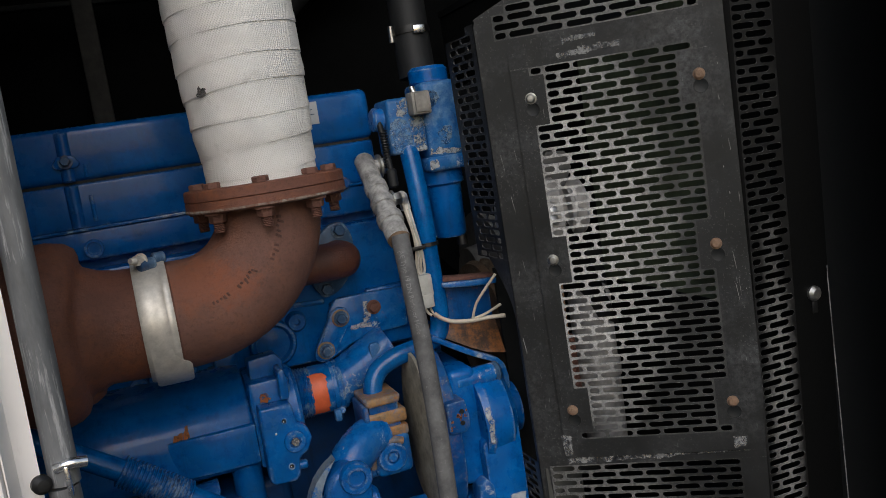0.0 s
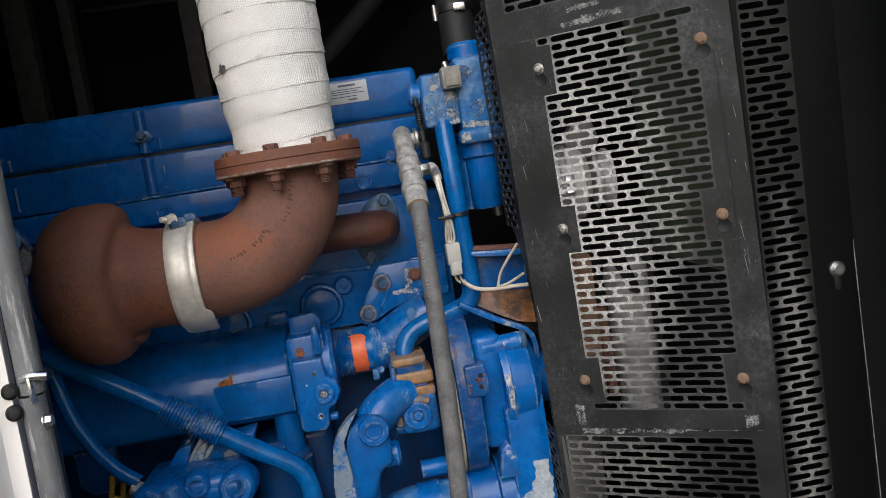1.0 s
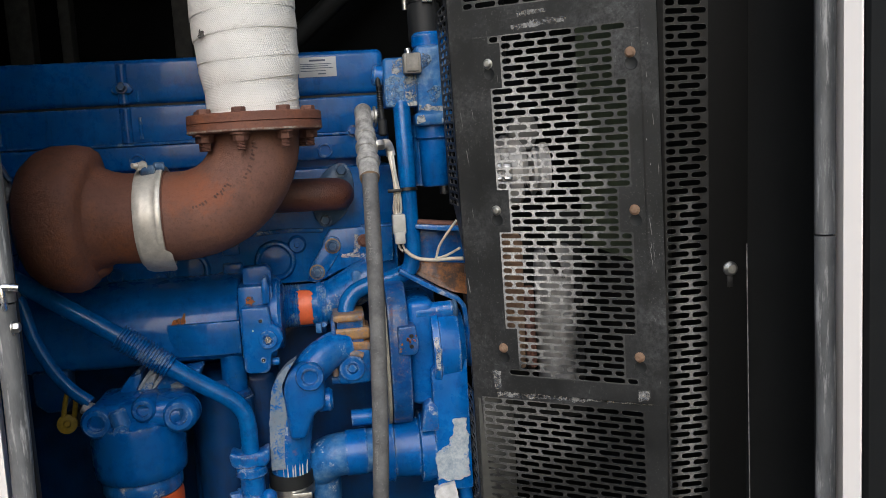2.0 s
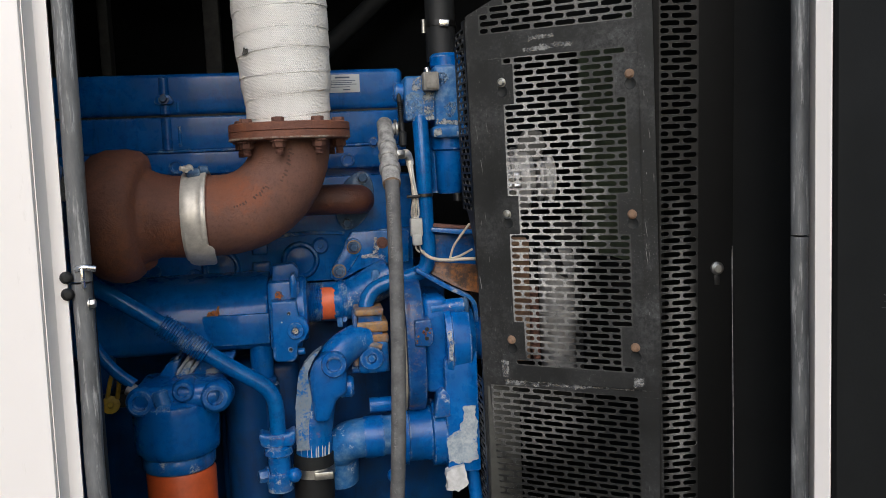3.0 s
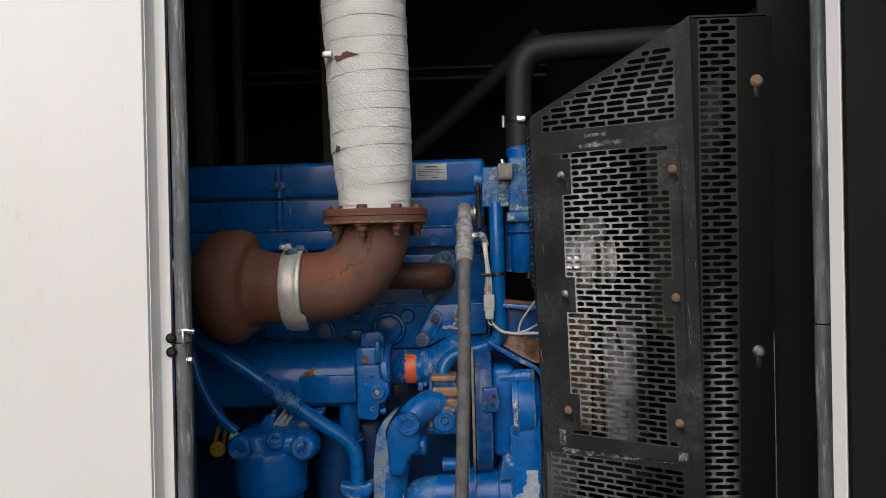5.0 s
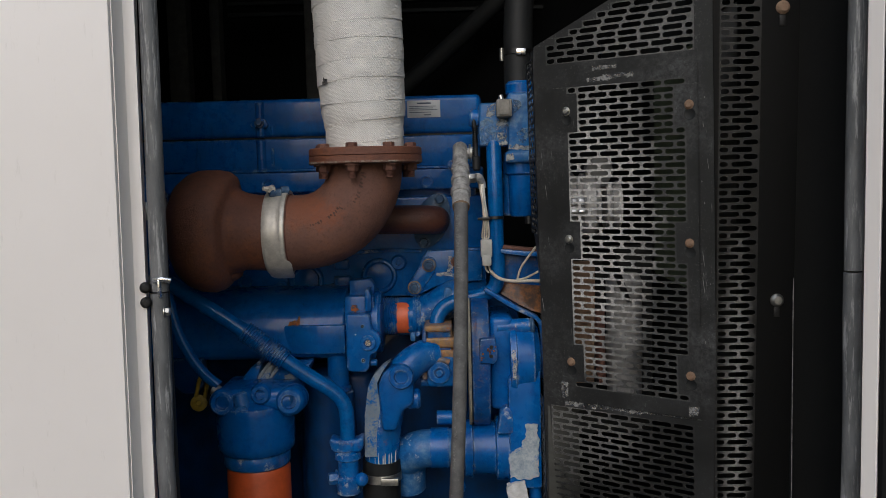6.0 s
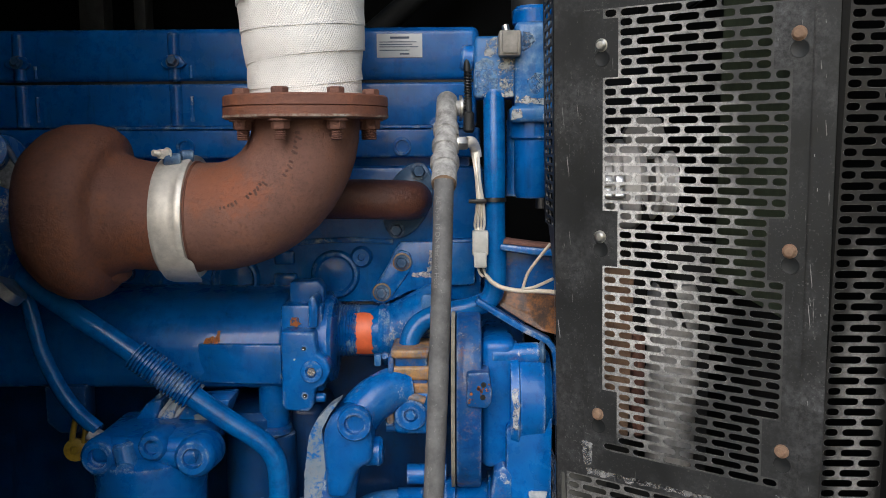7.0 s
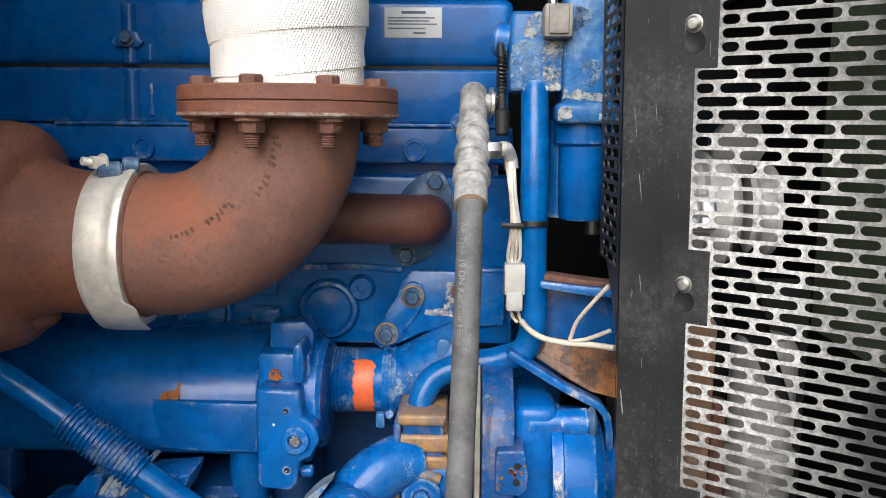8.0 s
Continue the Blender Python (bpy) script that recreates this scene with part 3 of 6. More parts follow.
bm = leaning(box(-3.2, -0.141, 0.742, 0.782, 0.30, 2.75, 0.004), -0.2)
solo("wall_left", bm, CREAM, "cream painted steel canopy wall panel", "wall", kind="structure")
bm = box(0.977, 2.9, 0.776, 0.816, 0.30, 2.75, 0.003)
solo("wall_right", bm, CREAM, "cream painted steel canopy wall panel", "wall", kind="structure")
bm = box(-0.141, 0.977, 0.742, 0.782, 2.62, 2.75, 0.003)
solo("wall_header", bm, CREAM, "cream steel panel over the door opening", "wall", kind="structure")
bm = box(-0.141, 0.977, 0.742, 0.782, 0.30, 0.42, 0.003)
solo("wall_sill", bm, CREAM, "cream steel panel under the door opening", "wall", kind="structure")
bm = box(-3.2, 2.9, 2.20, 2.24, 0.30, 2.75)
solo("wall_back", bm, FOAM, "black foam lined back wall of the canopy", "wall", kind="structure")
bm = box(-3.24, -3.2, 0.742, 2.24, 0.30, 2.75)
solo("wall_end_left", bm, FOAM, "black foam lined end wall", "wall", kind="structure")
bm = box(2.9, 2.94, 0.742, 2.24, 0.30, 2.75)
solo("wall_end_right", bm, FOAM, "black foam lined end wall", "wall", kind="structure")
bm = box(-3.24, 2.94, 0.742, 2.24, 2.75, 2.79)
solo("ceiling", bm, FOAM, "black foam lined canopy roof", "ceiling", kind="structure")
bm = box(-3.24, 2.94, 0.742, 2.24, 0.26, 0.30)
solo("floor", bm, PANEL, "black steel base tray under the engine", "floor", kind="structure")
bm = box(-3.2, -0.20, 0.785, 0.81, 0.32, 2.73, 0.005)
solo("lining_left", bm, FOAM, "black foam lining inside the canopy wall", "lining", kind="structure")
bm = box(1.02, 2.88, 0.82, 0.84, 0.32, 2.73, 0.005)
solo("lining_right", bm, FOAM, "black foam lining inside the canopy wall", "lining", kind="structure")

# door frame: folded jambs with rubber seals
bm = prism([(-0.1408, 0.7480), (-0.1395, 0.7480), (-0.1360, 0.7810), (-0.1195, 0.7835), (-0.1200, 0.7865), (-0.1300, 0.825), (-0.1408, 0.825)], xy, 0.42, 2.62)
solo("trim_left", leaning(bm, -0.2), CREAM, "folded cream door jamb", "door frame", kind="structure", smooth=0)
bm = prism([(0.9745, 0.7755), (0.9400, 0.7310), (0.9515, 0.7115), (0.9530, 0.7105), (0.9545, 0.7125), (0.9490, 0.7280), (0.9765, 0.7700), (0.9765, 0.7755)], xy, 0.42, 2.62)
solo("trim_right", bm, CREAM, "folded cream door jamb", "door frame", kind="structure", smooth=0)


def door_seal(x, y, lean, joint_z, label):
    """A hollow rubber bulb seal on a clip, in two lengths that butt together."""
    t = thing("door_seal", label, "seal", (x, y, 0.42), group="door seals")
    for z0, z1 in ((0.42, joint_z - 0.0015), (joint_z + 0.0015, 2.62)):
        pts = []
        rng = random.Random(int(z0 * 100) + int(x * 10))
        n = 10
        for i in range(n + 1):
            z = z0 + (z1 - z0) * i / n
            pts.append((x + rng.uniform(-0.0012, 0.0012) + lean * (z - 1.3), y + rng.uniform(-0.001, 0.001), z))
        part("bulb", tube(pts, 0.0135, 18, n=3), SEAL, t)
    part("clip", box(x - 0.006, x + 0.010, y + 0.008, y + 0.02, 0.43, 2.61, 0.002), RUBBER_BLACK, t)
    return t


door_seal(-0.1085, 0.7965, 0.011, 1.262, "weathered grey rubber bulb seal on the jamb")
door_seal(0.9535, 0.794, 0.0, 1.270, "weathered grey rubber bulb seal on the jamb")

# two screws and a striker on the hinge side of the jamb
for z in (1.271, 1.248):
    solo("jamb_screw", lathe((-0.1255, 0.7832, z), (0.35, -0.94, 0), [(-0.003, 0), (-0.003, 0.0085), (0.004, 0.0085), (0.0075, 0.005), (0.008, 0)], 18), STEEL_DARK,
         "dark round-headed screw in the door jamb", "screw", (-0.1255, 0.7832, z), group="jamb screws")
striker = thing("door_striker", "bright steel striker bolted through the door seal", "striker", (-0.105, 0.80, 1.25))
part("loop", tube([(-0.112, 0.784, 1.281), (-0.100, 0.781, 1.2835), (-0.086, 0.784, 1.281)], 0.005, 10), SHINY, striker)
part("plate", box(-0.105, -0.101, 0.776, 0.790, 1.255, 1.283, 0.0015), SHINY, striker)
part("nut", hexbolt((-0.100, 0.79, 1.232), (1, 0, 0), 0.0065, 0.007), ZINC, striker)

# the door, folded right back against the wall, its lined inner face to the outside
door = thing("door_1", "open canopy door folded back, black lined inside", "door", (0.96, 0.70, 0.42), kind="structure")
outline = [(0.9560, 0.43), (1.66, 0.43), (1.66, 0.74), (1.154, 1.576), (1.010, 1.813), (0.9560, 1.903)]
part("lining", prism(outline, xz, 0.700, 0.716, 0.003), LINING, door, "black felt lining, dusty")
rim = bmesh.new()
a, b = Vector((1.300, 0, 1.335)), Vector((0.960, 0, 1.896))
dirn = (b - a).normalized()
side = Vector((-dirn.z, 0, dirn.x))
for y0, y1, w in ((0.695, 0.705, 0.017),):
    q = [a, b, b + side * w, a + side * w]
    lo = [rim.verts.new((p.x, y0, p.z)) for p in q]
    hi = [rim.verts.new((p.x, y1, p.z)) for p in q]
    rim.faces.new(lo)
    rim.faces.new(hi[::-1])
    for i in range(4):
        rim.faces.new((lo[i], lo[(i + 1) % 4], hi[(i + 1) % 4], hi[i]))
part("edge_seal", rim, SEAL_DARK, door, "dark grey rubber edge seal", smooth=0)
part("skin", prism(outline, xz, 0.7185, 0.745, 0.002), CREAM, door, "cream painted outer skin")
fix = part("lining_pin", lathe((1.086, 0.692, 1.157), (-0.9, -0.6, 0.1), [(-0.012, 0), (-0.012, 0.008), (-0.002, 0.008), (-0.002, 0.0165), (0.003, 0.0165), (0.005, 0.012), (0.005, 0.0)], 24), ZINC, door, "zinc lining washer on a pin")
rng = random.Random(12)
for k in range(16):
    t = math.radians(118 + k * 9)
    r0, r1 = rng.uniform(0.020, 0.026), rng.uniform(0.036, 0.058) * (1.15 if k < 6 else 0.8)
    p0 = Vector((1.083 + r0 * math.cos(t), 0.6998, 1.157 + r0 * math.sin(t)))
    p1 = Vector((1.083 + r1 * math.cos(t + 0.1), 0.6998, 1.157 + r1 * math.sin(t + 0.1)))
    part("scratch", rod(p0, p1, 0.00035, 5), SEAL_DARK, fix)
part("lining_pin", lathe((1.34, 0.700, 0.80), (-0.1, -1, 0), [(-0.002, 0), (-0.002, 0.017), (0.003, 0.017), (0.006, 0.012), (0.006, 0)], 20), ZINC, door)

# ---- fan guard ----
GC = Vector((0.66783, 1.089, 1.30133))
GH = Vector((0.82400, -0.56658, 0.0))
GU = Vector((-0.02119, -0.03082, 0.99930))
GN = Vector((-0.5662, -0.8234, -0.0374))
PITCH_U, PITCH_V, SLOT_H, WEB = 0.0420, 0.01245, 0.0088, 0.0042
COVER_V = 0.01212
U_L, U_R = -0.184, 0.166


def gp(u, v, d=0.0):
    return GC + GH * u + GU * v + GN * d


class Sheet:
    """A perforated sheet of real thickness, built row by row."""

    def __init__(self, fn, thick, pitch=PITCH_U, web=WEB):
        self.bm, self.fn, self.t = bmesh.new(), fn, thick
        self.pitch, self.web = pitch, web

    def face(self, pts):
        for d, flip in ((self.t, False), (0.0, True)):
            v = [self.bm.verts.new(self.fn(a, b, d)) for a, b in pts]
            self.bm.faces.new(v[::-1] if flip else v)

    def wall(self, pts):
        lo = [self.bm.verts.new(self.fn(a, b, 0.0)) for a, b in pts]
        hi = [self.bm.verts.new(self.fn(a, b, self.t)) for a, b in pts]
        for i in range(len(pts) - 1):
            self.bm.faces.new((lo[i], lo[i + 1], hi[i + 1], hi[i]))

    def cell(self, x0, x1, z0, z1):
        w = x1 - x0
        if w < 0.0130:
            return self.face([(x0, z0), (x1, z0), (x1, z1), (x0, z1)])
        m, r = (z0 + z1) / 2, SLOT_H / 2
        rng = random.Random(int(x0 * 7919 + z0 * 104729))
        a, b = x0 + self.web / 2 + rng.uniform(-0.0006, 0.0006), x1 - self.web / 2 + rng.uniform(-0.0006, 0.0006)
        k = r * 0.5
        left = [(a + r, m + r), (a + 0.27 * r, m + k * 1.42), (a, m), (a + 0.27 * r, m - k * 1.42), (a + r, m - r)]
        right = [(b - r, m - r), (b - 0.27 * r, m - k * 1.42), (b, m), (b - 0.27 * r, m + k * 1.42), (b - r, m + r)]
        TL, TR, BL, BR = (x0, z1), (x1, z1), (x0, z0), (x1, z0)
        self.face([TL, left[0], right[4], TR][::-1])
        self.face([BL, BR, right[0], left[4]])
        for f in ((TL, left[1], left[0]), (TL, left[2], left[1]), (TL, BL, left[2]), (BL, left[3], left[2]), (BL, left[4], left[3]),
                  (BR, right[1], right[0]), (BR, right[2], right[1]), (BR, TR, right[2]), (TR, right[3], right[2]), (TR, right[4], right[3])):
            self.face(f)
        self.wall(left + right + [left[0]])

    def done(self):
        bmesh.ops.remove_doubles(self.bm, verts=self.bm.verts, dist=2e-5)
        return self.bm

    def row(self, i, z0, z1, solid, slots, shift=None):
        """solid: stretches (at the bottom, at the top) without holes; slots: stretches that are pierced."""
        for (a0, b0), (a1, b1) in solid:
            if b0 - a0 > 1e-5 or b1 - a1 > 1e-5:
                self.face([(a0, z0), (b0, z0), (b1, z1), (a1, z1)])
        for a, b in slots:
            x = a - (self.pitch / 2 if (i % 2 if shift is None else shift) else 0.0)
            while x < b - 1e-6:
                p, q = max(a, x), min(b, x + self.pitch)
                if q - p > 1e-5:
                    self.cell(p, q, z0, z1)
                x += self.pitch


def slope_u(v):
    """The left border of the guard: upright, then along the slanted top."""
    return U_L if v <= 0.372 else U_L + (v - 0.372) * (U_R - U_L) / (0.522 - 0.372)


guard = thing("fan_guard", "black perforated steel fan guard, dusty and scratched", "guard", (0.66, 1.05, 0.30))
sheet = Sheet(gp, 0.002)
pierced = Sheet(gp, 0.002)
upper = Sheet(gp, 0.002)
for i in range(-80, 42):
    z0, z1 = i * PITCH_V, (i + 1) * PITCH_V
    m = (z0 + z1) / 2
    if -0.322 < m < 0.306:
        sheet.row(i, z0, z1, [((U_L, -0.128), (U_L, -0.128)), ((0.130, U_R), (0.130, U_R))], [])
    elif -0.93 < m < -0.33:
        sheet.row(i, z0, z1, [((U_L, -0.168), (U_L, -0.168)), ((0.126, U_R), (0.126, U_R))], [])
        pierced.row(i, z0, z1, [], [(-0.168, 0.126)])
    elif 0.332 < m < 0.476:
        k = slope_u(m) + 0.030 if m > 0.372 else -0.156
        k = min(k, 0.134)
        sheet.row(i, z0, z1, [((slope_u(z0), k), (slope_u(z1), k)), ((0.134, U_R), (0.134, U_R))], [])
        upper.row(i, z0, z1, [], [(k, 0.134)])
    else:
        sheet.row(i, z0, z1, [((slope_u(z0), U_R), (slope_u(z1), U_R))], [])
front = part("front_panel", sheet.done(), BLACK, guard, "angled front sheet, scratched black paint", smooth=0)
part("lower_field", pierced.done(), SLOTS_LOW, front, "slotted lower field, paler near its top left", smooth=0)
part("upper_field", upper.done(), SLOTS_UP, front, "slotted field under the slanted top", smooth=0)

# the bolted cover plate, a little proud of the guard
sheet = Sheet(lambda u, v, d: gp(u, v, d + 0.0045), 0.002)
pierced = Sheet(lambda u, v, d: gp(u, v, d + 0.0045), 0.002)
for i in range(48):
    m = 0.2842 - i * COVER_V
    z0, z1 = m - COVER_V / 2, m + COVER_V / 2
    narrow = 0 < i % 20 < 7 and i < 47
    a, b = (-0.0904, 0.0986) if narrow else (-0.1114, 0.1196)
    sheet.row(i, z0, z1, [((-0.1385, a), (-0.1385, a)), ((b, 0.140), (b, 0.140))], [])
    pierced.row(i, z0, z1, [], [(a, b)], i % 2 == (1 if narrow else 0))
sheet.row(0, 0.2842 + COVER_V / 2, 0.3145, [((-0.1385, 0.140), (-0.1385, 0.140))], [])
sheet.row(0, -0.3215, 0.2842 - 47.5 * COVER_V, [((-0.1385, 0.140), (-0.1385, 0.140))], [])
cover = part("cover_plate", sheet.done(), BLACK, guard, "bolted cover plate round a slotted field", smooth=0)
part("slotted_field", pierced.done(), SLOTS_COVER, cover, "slotted field, paler towards the middle, glints painted on its rims", smooth=0)
for u, v, mat in ((-0.1135, 0.246, ZINC), (-0.115, 0.001, ZINC), (-0.118, -0.242, RUST_PALE), (0.125, 0.243, RUST_PALE), (0.123, -0.001, RUST_PALE), (0.122, -0.243, RUST_PALE)):
    part("bolt", lathe(gp(u, v, 0.0065), GN, [(0, 0), (0, 0.0086), (0.0008, 0.0084), (0.0010, 0.0071), (0.0034, 0.0069), (0.0056, 0.0048), (0.0062, 0)], 18), mat, cover)
    slot = lathe(gp(u + 0.001, v - 0.0165, 0.0066), GN, [(0, 0.0), (0, 0.0106), (0.0005, 0.0103), (0.0005, 0.0094), (0.0002, 0.0088), (0.0002, 0)], 20)
    part("keyhole", slot, PANEL, cover)

# pale film: the fold's highlight painted along the cover's lower edge, and dust caught on its top
rng = random.Random(21)
for u0, u1, v0, v1, sd in ((-0.136, -0.060, -0.3335, -0.3235, 1), (-0.066, 0.030, -0.3310, -0.3235, 2), (0.024, 0.138, -0.3265, -0.3235, 3), (-0.066, -0.040, 0.2935, 0.3045, 4), (-0.036, 0.022, 0.2975, 0.3085, 5), (-0.058, -0.010, 0.3170, 0.3255, 8), (0.118, 0.134, -0.318, -0.300, 6), (-0.139, -0.128, -0.318, -0.285, 7)):
    film = prism(ragged([(u0, v0), (u1, v0 + 0.002), (u1 + 0.003, v1), (u0 - 0.002, v1)], 0.0035, 0.003, sd), lambda a, b, d: gp(a, b, (0.0066 if -0.3215 < b < 0.3145 else 0.0022) + d), 0.0, 0.0004)
    part("dust_glint_film", film, DUST_GLINT, cover, "pale dust, and the fold's highlight along the lower edge", smooth=0)
for k in range(20):
    u, v = rng.choice((rng.uniform(-0.18, -0.142), rng.uniform(0.1435, 0.150), rng.uniform(0.143, 0.162))), rng.uniform(-0.45, 0.33)
    w, h = rng.uniform(0.0002, 0.0006), rng.choice((0.0015, 0.002, 0.003, 0.005, 0.009, 0.014))
    part("scratch", prism([(u - w + h * 0.12, v - h), (u + w + h * 0.10, v - h * 0.8), (u + w * 0.6 - h * 0.10, v + h), (u - w * 0.4 - h * 0.12, v + h * 0.9)], lambda a, b, d: gp(a, b, 0.0021 + d), 0.0, 0.0003), SCRATCH_GLINT, front, smooth=0)

# right-hand strip: square to the opening, pierced, then plain

def strip_fn(x, z, d):
    k = gp(U_R, (z - 1.30))
    return Vector((x, k.y - d - (x - k.x) * 0.02, z))


sheet = Sheet(strip_fn, 0.002)
pierced = Sheet(strip_fn, 0.0012, 0.0405, 0.0046)
for i in range(24, 146):
    z0, z1 = i * PITCH_V, min((i + 1) * PITCH_V, 1.832)
    x0, x1 = gp(U_R, z0 - 1.30).x, gp(U_R, z1 - 1.30).x
    if z1 < 1.82:
        sheet.row(i, z0, z1, [((x0, 0.8075), (x1, 0.8075)), ((0.8785, 0.942), (0.8785, 0.942))], [])
        pierced.row(i, z0, z1, [], [(0.8075, 0.8785)])
    else:
        sheet.row(i, z0, z1, [((x0, 0.942), (x1, 0.942))], [])
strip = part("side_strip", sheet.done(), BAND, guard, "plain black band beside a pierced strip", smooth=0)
part("strip_field", pierced.done(), SLOTS_STRIP, strip, "narrow slotted strip, paler low down", smooth=0)
bm = box(0.9415, 0.9445, 0.9975, 1.30, 0.30, 1.832)
part("return_panel", bm, PANEL, guard, "plain black return panel")
# thin pale rod: the highlight along the band's fold, modelled as colour
part("edge_highlight", rod((0.9412, 0.9930, 0.45), (0.9412, 0.9930, 1.82), 0.0009, 6), SCRATCH_GLINT, guard, "pale line standing in for the fold's highlight")
# added black sheet: hides the radiator so this gap reads as deep shade
part("gap_blackout", box(0.9445, 1.30, 1.06, 1.068, 0.30, 2.74), PANEL, guard, "black sheet added to keep the gap by the guard edge dark")
for z, mat in ((1.198, ZINC), (1.700, RUST_PALE)):
    yb = strip_fn(0.9125, z, 0.002).y
    part("bolt", lathe((0.9125, yb, z), (0, -1, 0), [(0, 0), (0, 0.0115), (0.004, 0.0115), (0.009, 0.007), (0.0095, 0)], 18), mat, guard)
    part("keyhole", box(0.9075, 0.9175, yb - 0.0015, yb, z - 0.03, z - 0.011, 0.0004), STEEL_DARK, guard)


# left-hand return: a shallow pierced flank that runs back from the fold
def flank_fn(s, z, d):
    k = gp(U_L, z - 1.30)
    return Vector((k.x - 0.002 * s / 0.1 - d, k.y + s, z))


sheet = Sheet(flank_fn, 0.002)
for i in range(40, 134):
    z0, z1 = i * PITCH_V, (i + 1) * PITCH_V
    if (1.305 < z0 < 1.655) or z0 < 0.97:
        sheet.row(i, z0, z1, [((0, 0.012), (0, 0.012)), ((0.105, 0.115), (0.105, 0.115))], [(0.012, 0.105)])
    else:
        e0, e1 = (0.004 + 0.07 * min(1.0, max(0.0, (z - 1.22) / 0.09)) ** 1.5 for z in (z0, z1))
        if z0 > 1.64:
            e0 = e1 = 0.03
        sheet.row(i, z0, z1, [((0, e0), (0, e1))], [])
part("flank", sheet.done(), BLACK, guard, "pierced flank behind the front sheet", smooth=0)

# slanted top edge lip
bm = bmesh.new()
for p, q in (((U_L, 0.372), (U_R, 0.522)),):
    a0, b0 = gp(p[0], p[1], 0.0), gp(q[0], q[1], 0.0)
    v = [bm.verts.new(a0), bm.verts.new(b0), bm.verts.new(b0 - GN * 0.03), bm.verts.new(a0 - GN * 0.03)]
    bm.faces.new(v)
    v2 = [bm.verts.new(k.co + Vector((0, 0, -0.002))) for k in v]
    bm.faces.new(v2[::-1])
    for i in range(4):
        bm.faces.new((v[i], v[(i + 1) % 4], v2[(i + 1) % 4], v2[i]))
part("top_lip", bm, BLACK, guard, smooth=0)
k0 = gp(U_R, 0.522)
part("top_cap", box(k0.x, 0.9415, 1.0, 1.30, 1.826, 1.8295), PANEL, guard)
# ---- engine: block, head and covers ----
engine = thing("engine", "blue painted diesel engine block with rocker cover", "engine", (-0.2, 1.6, 0.30))
rc = part("rocker_cover", box(-0.95, 0.416, 1.487, 1.80, 1.5285, 1.617, 0.013, 4), BLUE, engine, "blue ribbed rocker cover")
part("cover_gasket", box(-0.94, 0.408, 1.494, 1.79, 1.5235, 1.5305), RUBBER_BLACK, engine, "dark gasket line")
low = part("cover_base", box(-0.95, 0.412, 1.489, 1.80, 1.452, 1.5255, 0.005, 3), BLUE, engine)
part("cylinder_head", box(-0.96, 0.418, 1.482, 1.82, 1.400, 1.4505, 0.006, 3), BLUE, engine)
for x in (-0.097, -0.362, -0.627):
    part("rib", rod((x, 1.4915, 1.5295), (x, 1.4915, 1.611), 0.0115, 20, 0.003), BLUE, rc)
    part("rib", rod((x, 1.4925, 1.4535), (x, 1.4925, 1.5245), 0.0115, 20, 0.002), BLUE, low)
    boss = part("bolt_boss", prism([(x - 0.022, 1.558), (x - 0.012, 1.572), (x + 0.012, 1.572), (x + 0.022, 1.558), (x + 0.015, 1.551), (x - 0.015, 1.551)], xz, 1.478, 1.49, 0.003), BLUE, rc)
    part("bolt", hexbolt((x, 1.479, 1.562), (0, -1, 0.25), 0.0085, 0.007), BLUE_GREY, boss)
    for dx, z0, z1 in ((0.027, 1.535, 1.556), (0.027, 1.462, 1.505)):
        part("casting_mark", rod((x + dx, 1.4885, z0), (x + dx, 1.4885, z1), 0.0035, 8), BLUE_WORN, rc)
for x in (0.2865, -0.081, -0.345):
    part("plug", ring_on(x, 1.482, 1.4185, 0.011, 0.0155, 0.006), BLUE, engine)
part("flange_bolt", hexbolt((0.345, 1.482, 1.455), (0, -1, 0), 0.009, 0.008), BLUE_WORN, engine)
part("head_ledge", box(-0.2, 0.40, 1.478, 1.484, 1.449, 1.4535, 0.001), BLUE_WORN, engine)
part("block", box(-0.95, 0.425, 1.470, 1.84, 1.152, 1.385, 0.01, 2), BLUE, engine, "blue crankcase side")
part("head_neck", box(-0.94, 0.40, 1.512, 1.82, 1.380, 1.402), BLUE, engine)
part("lower_block", box(-0.95, 0.50, 1.545, 1.84, 0.55, 1.155, 0.01, 2), BLUE_SHADED, engine)
for x, z in ((-0.056, 1.180), (-0.142, 1.195)):
    part("core_plug", ring_on(x, 1.470, z, 0.010, 0.016, 0.009), BLUE, engine)
for x, z in ((0.0, 1.196), (0.171, 1.203)):
    part("core_plug", lathe((x, 1.470, z), (0, -1, 0), [(-0.002, 0), (-0.002, 0.042), (0.006, 0.0415), (0.011, 0.038), (0.012, 0.034), (0.008, 0.0305), (0.004, 0.029), (0.004, 0.024), (0.0065, 0.012), (0.007, 0)], 40), BLUE, engine, "large round core plug")
for x, z, r in ((0.012, 1.262, 0.013), (0.062, 1.178, 0.010), (-0.105, 1.245, 0.012), (-0.19, 1.205, 0.016)):
    part("stud_boss", ring_on(x, 1.470, z, r * 0.5, r, 0.010), BLUE_SHADED, engine)
part("stud_boss", lathe((0.2165, 1.47, 1.233), (0, -1, 0), [(-0.002, 0), (-0.002, 0.019), (0.008, 0.0175), (0.014, 0.014), (0.014, 0.006), (0.006, 0.005), (0.006, 0)], 22), BLUE, engine)
part("casting_ridge", tube([(0.055, 1.468, 1.247), (0.12, 1.466, 1.258), (0.2, 1.466, 1.262), (0.27, 1.466, 1.258)], 0.0045, 8), BLUE_WORN, engine)
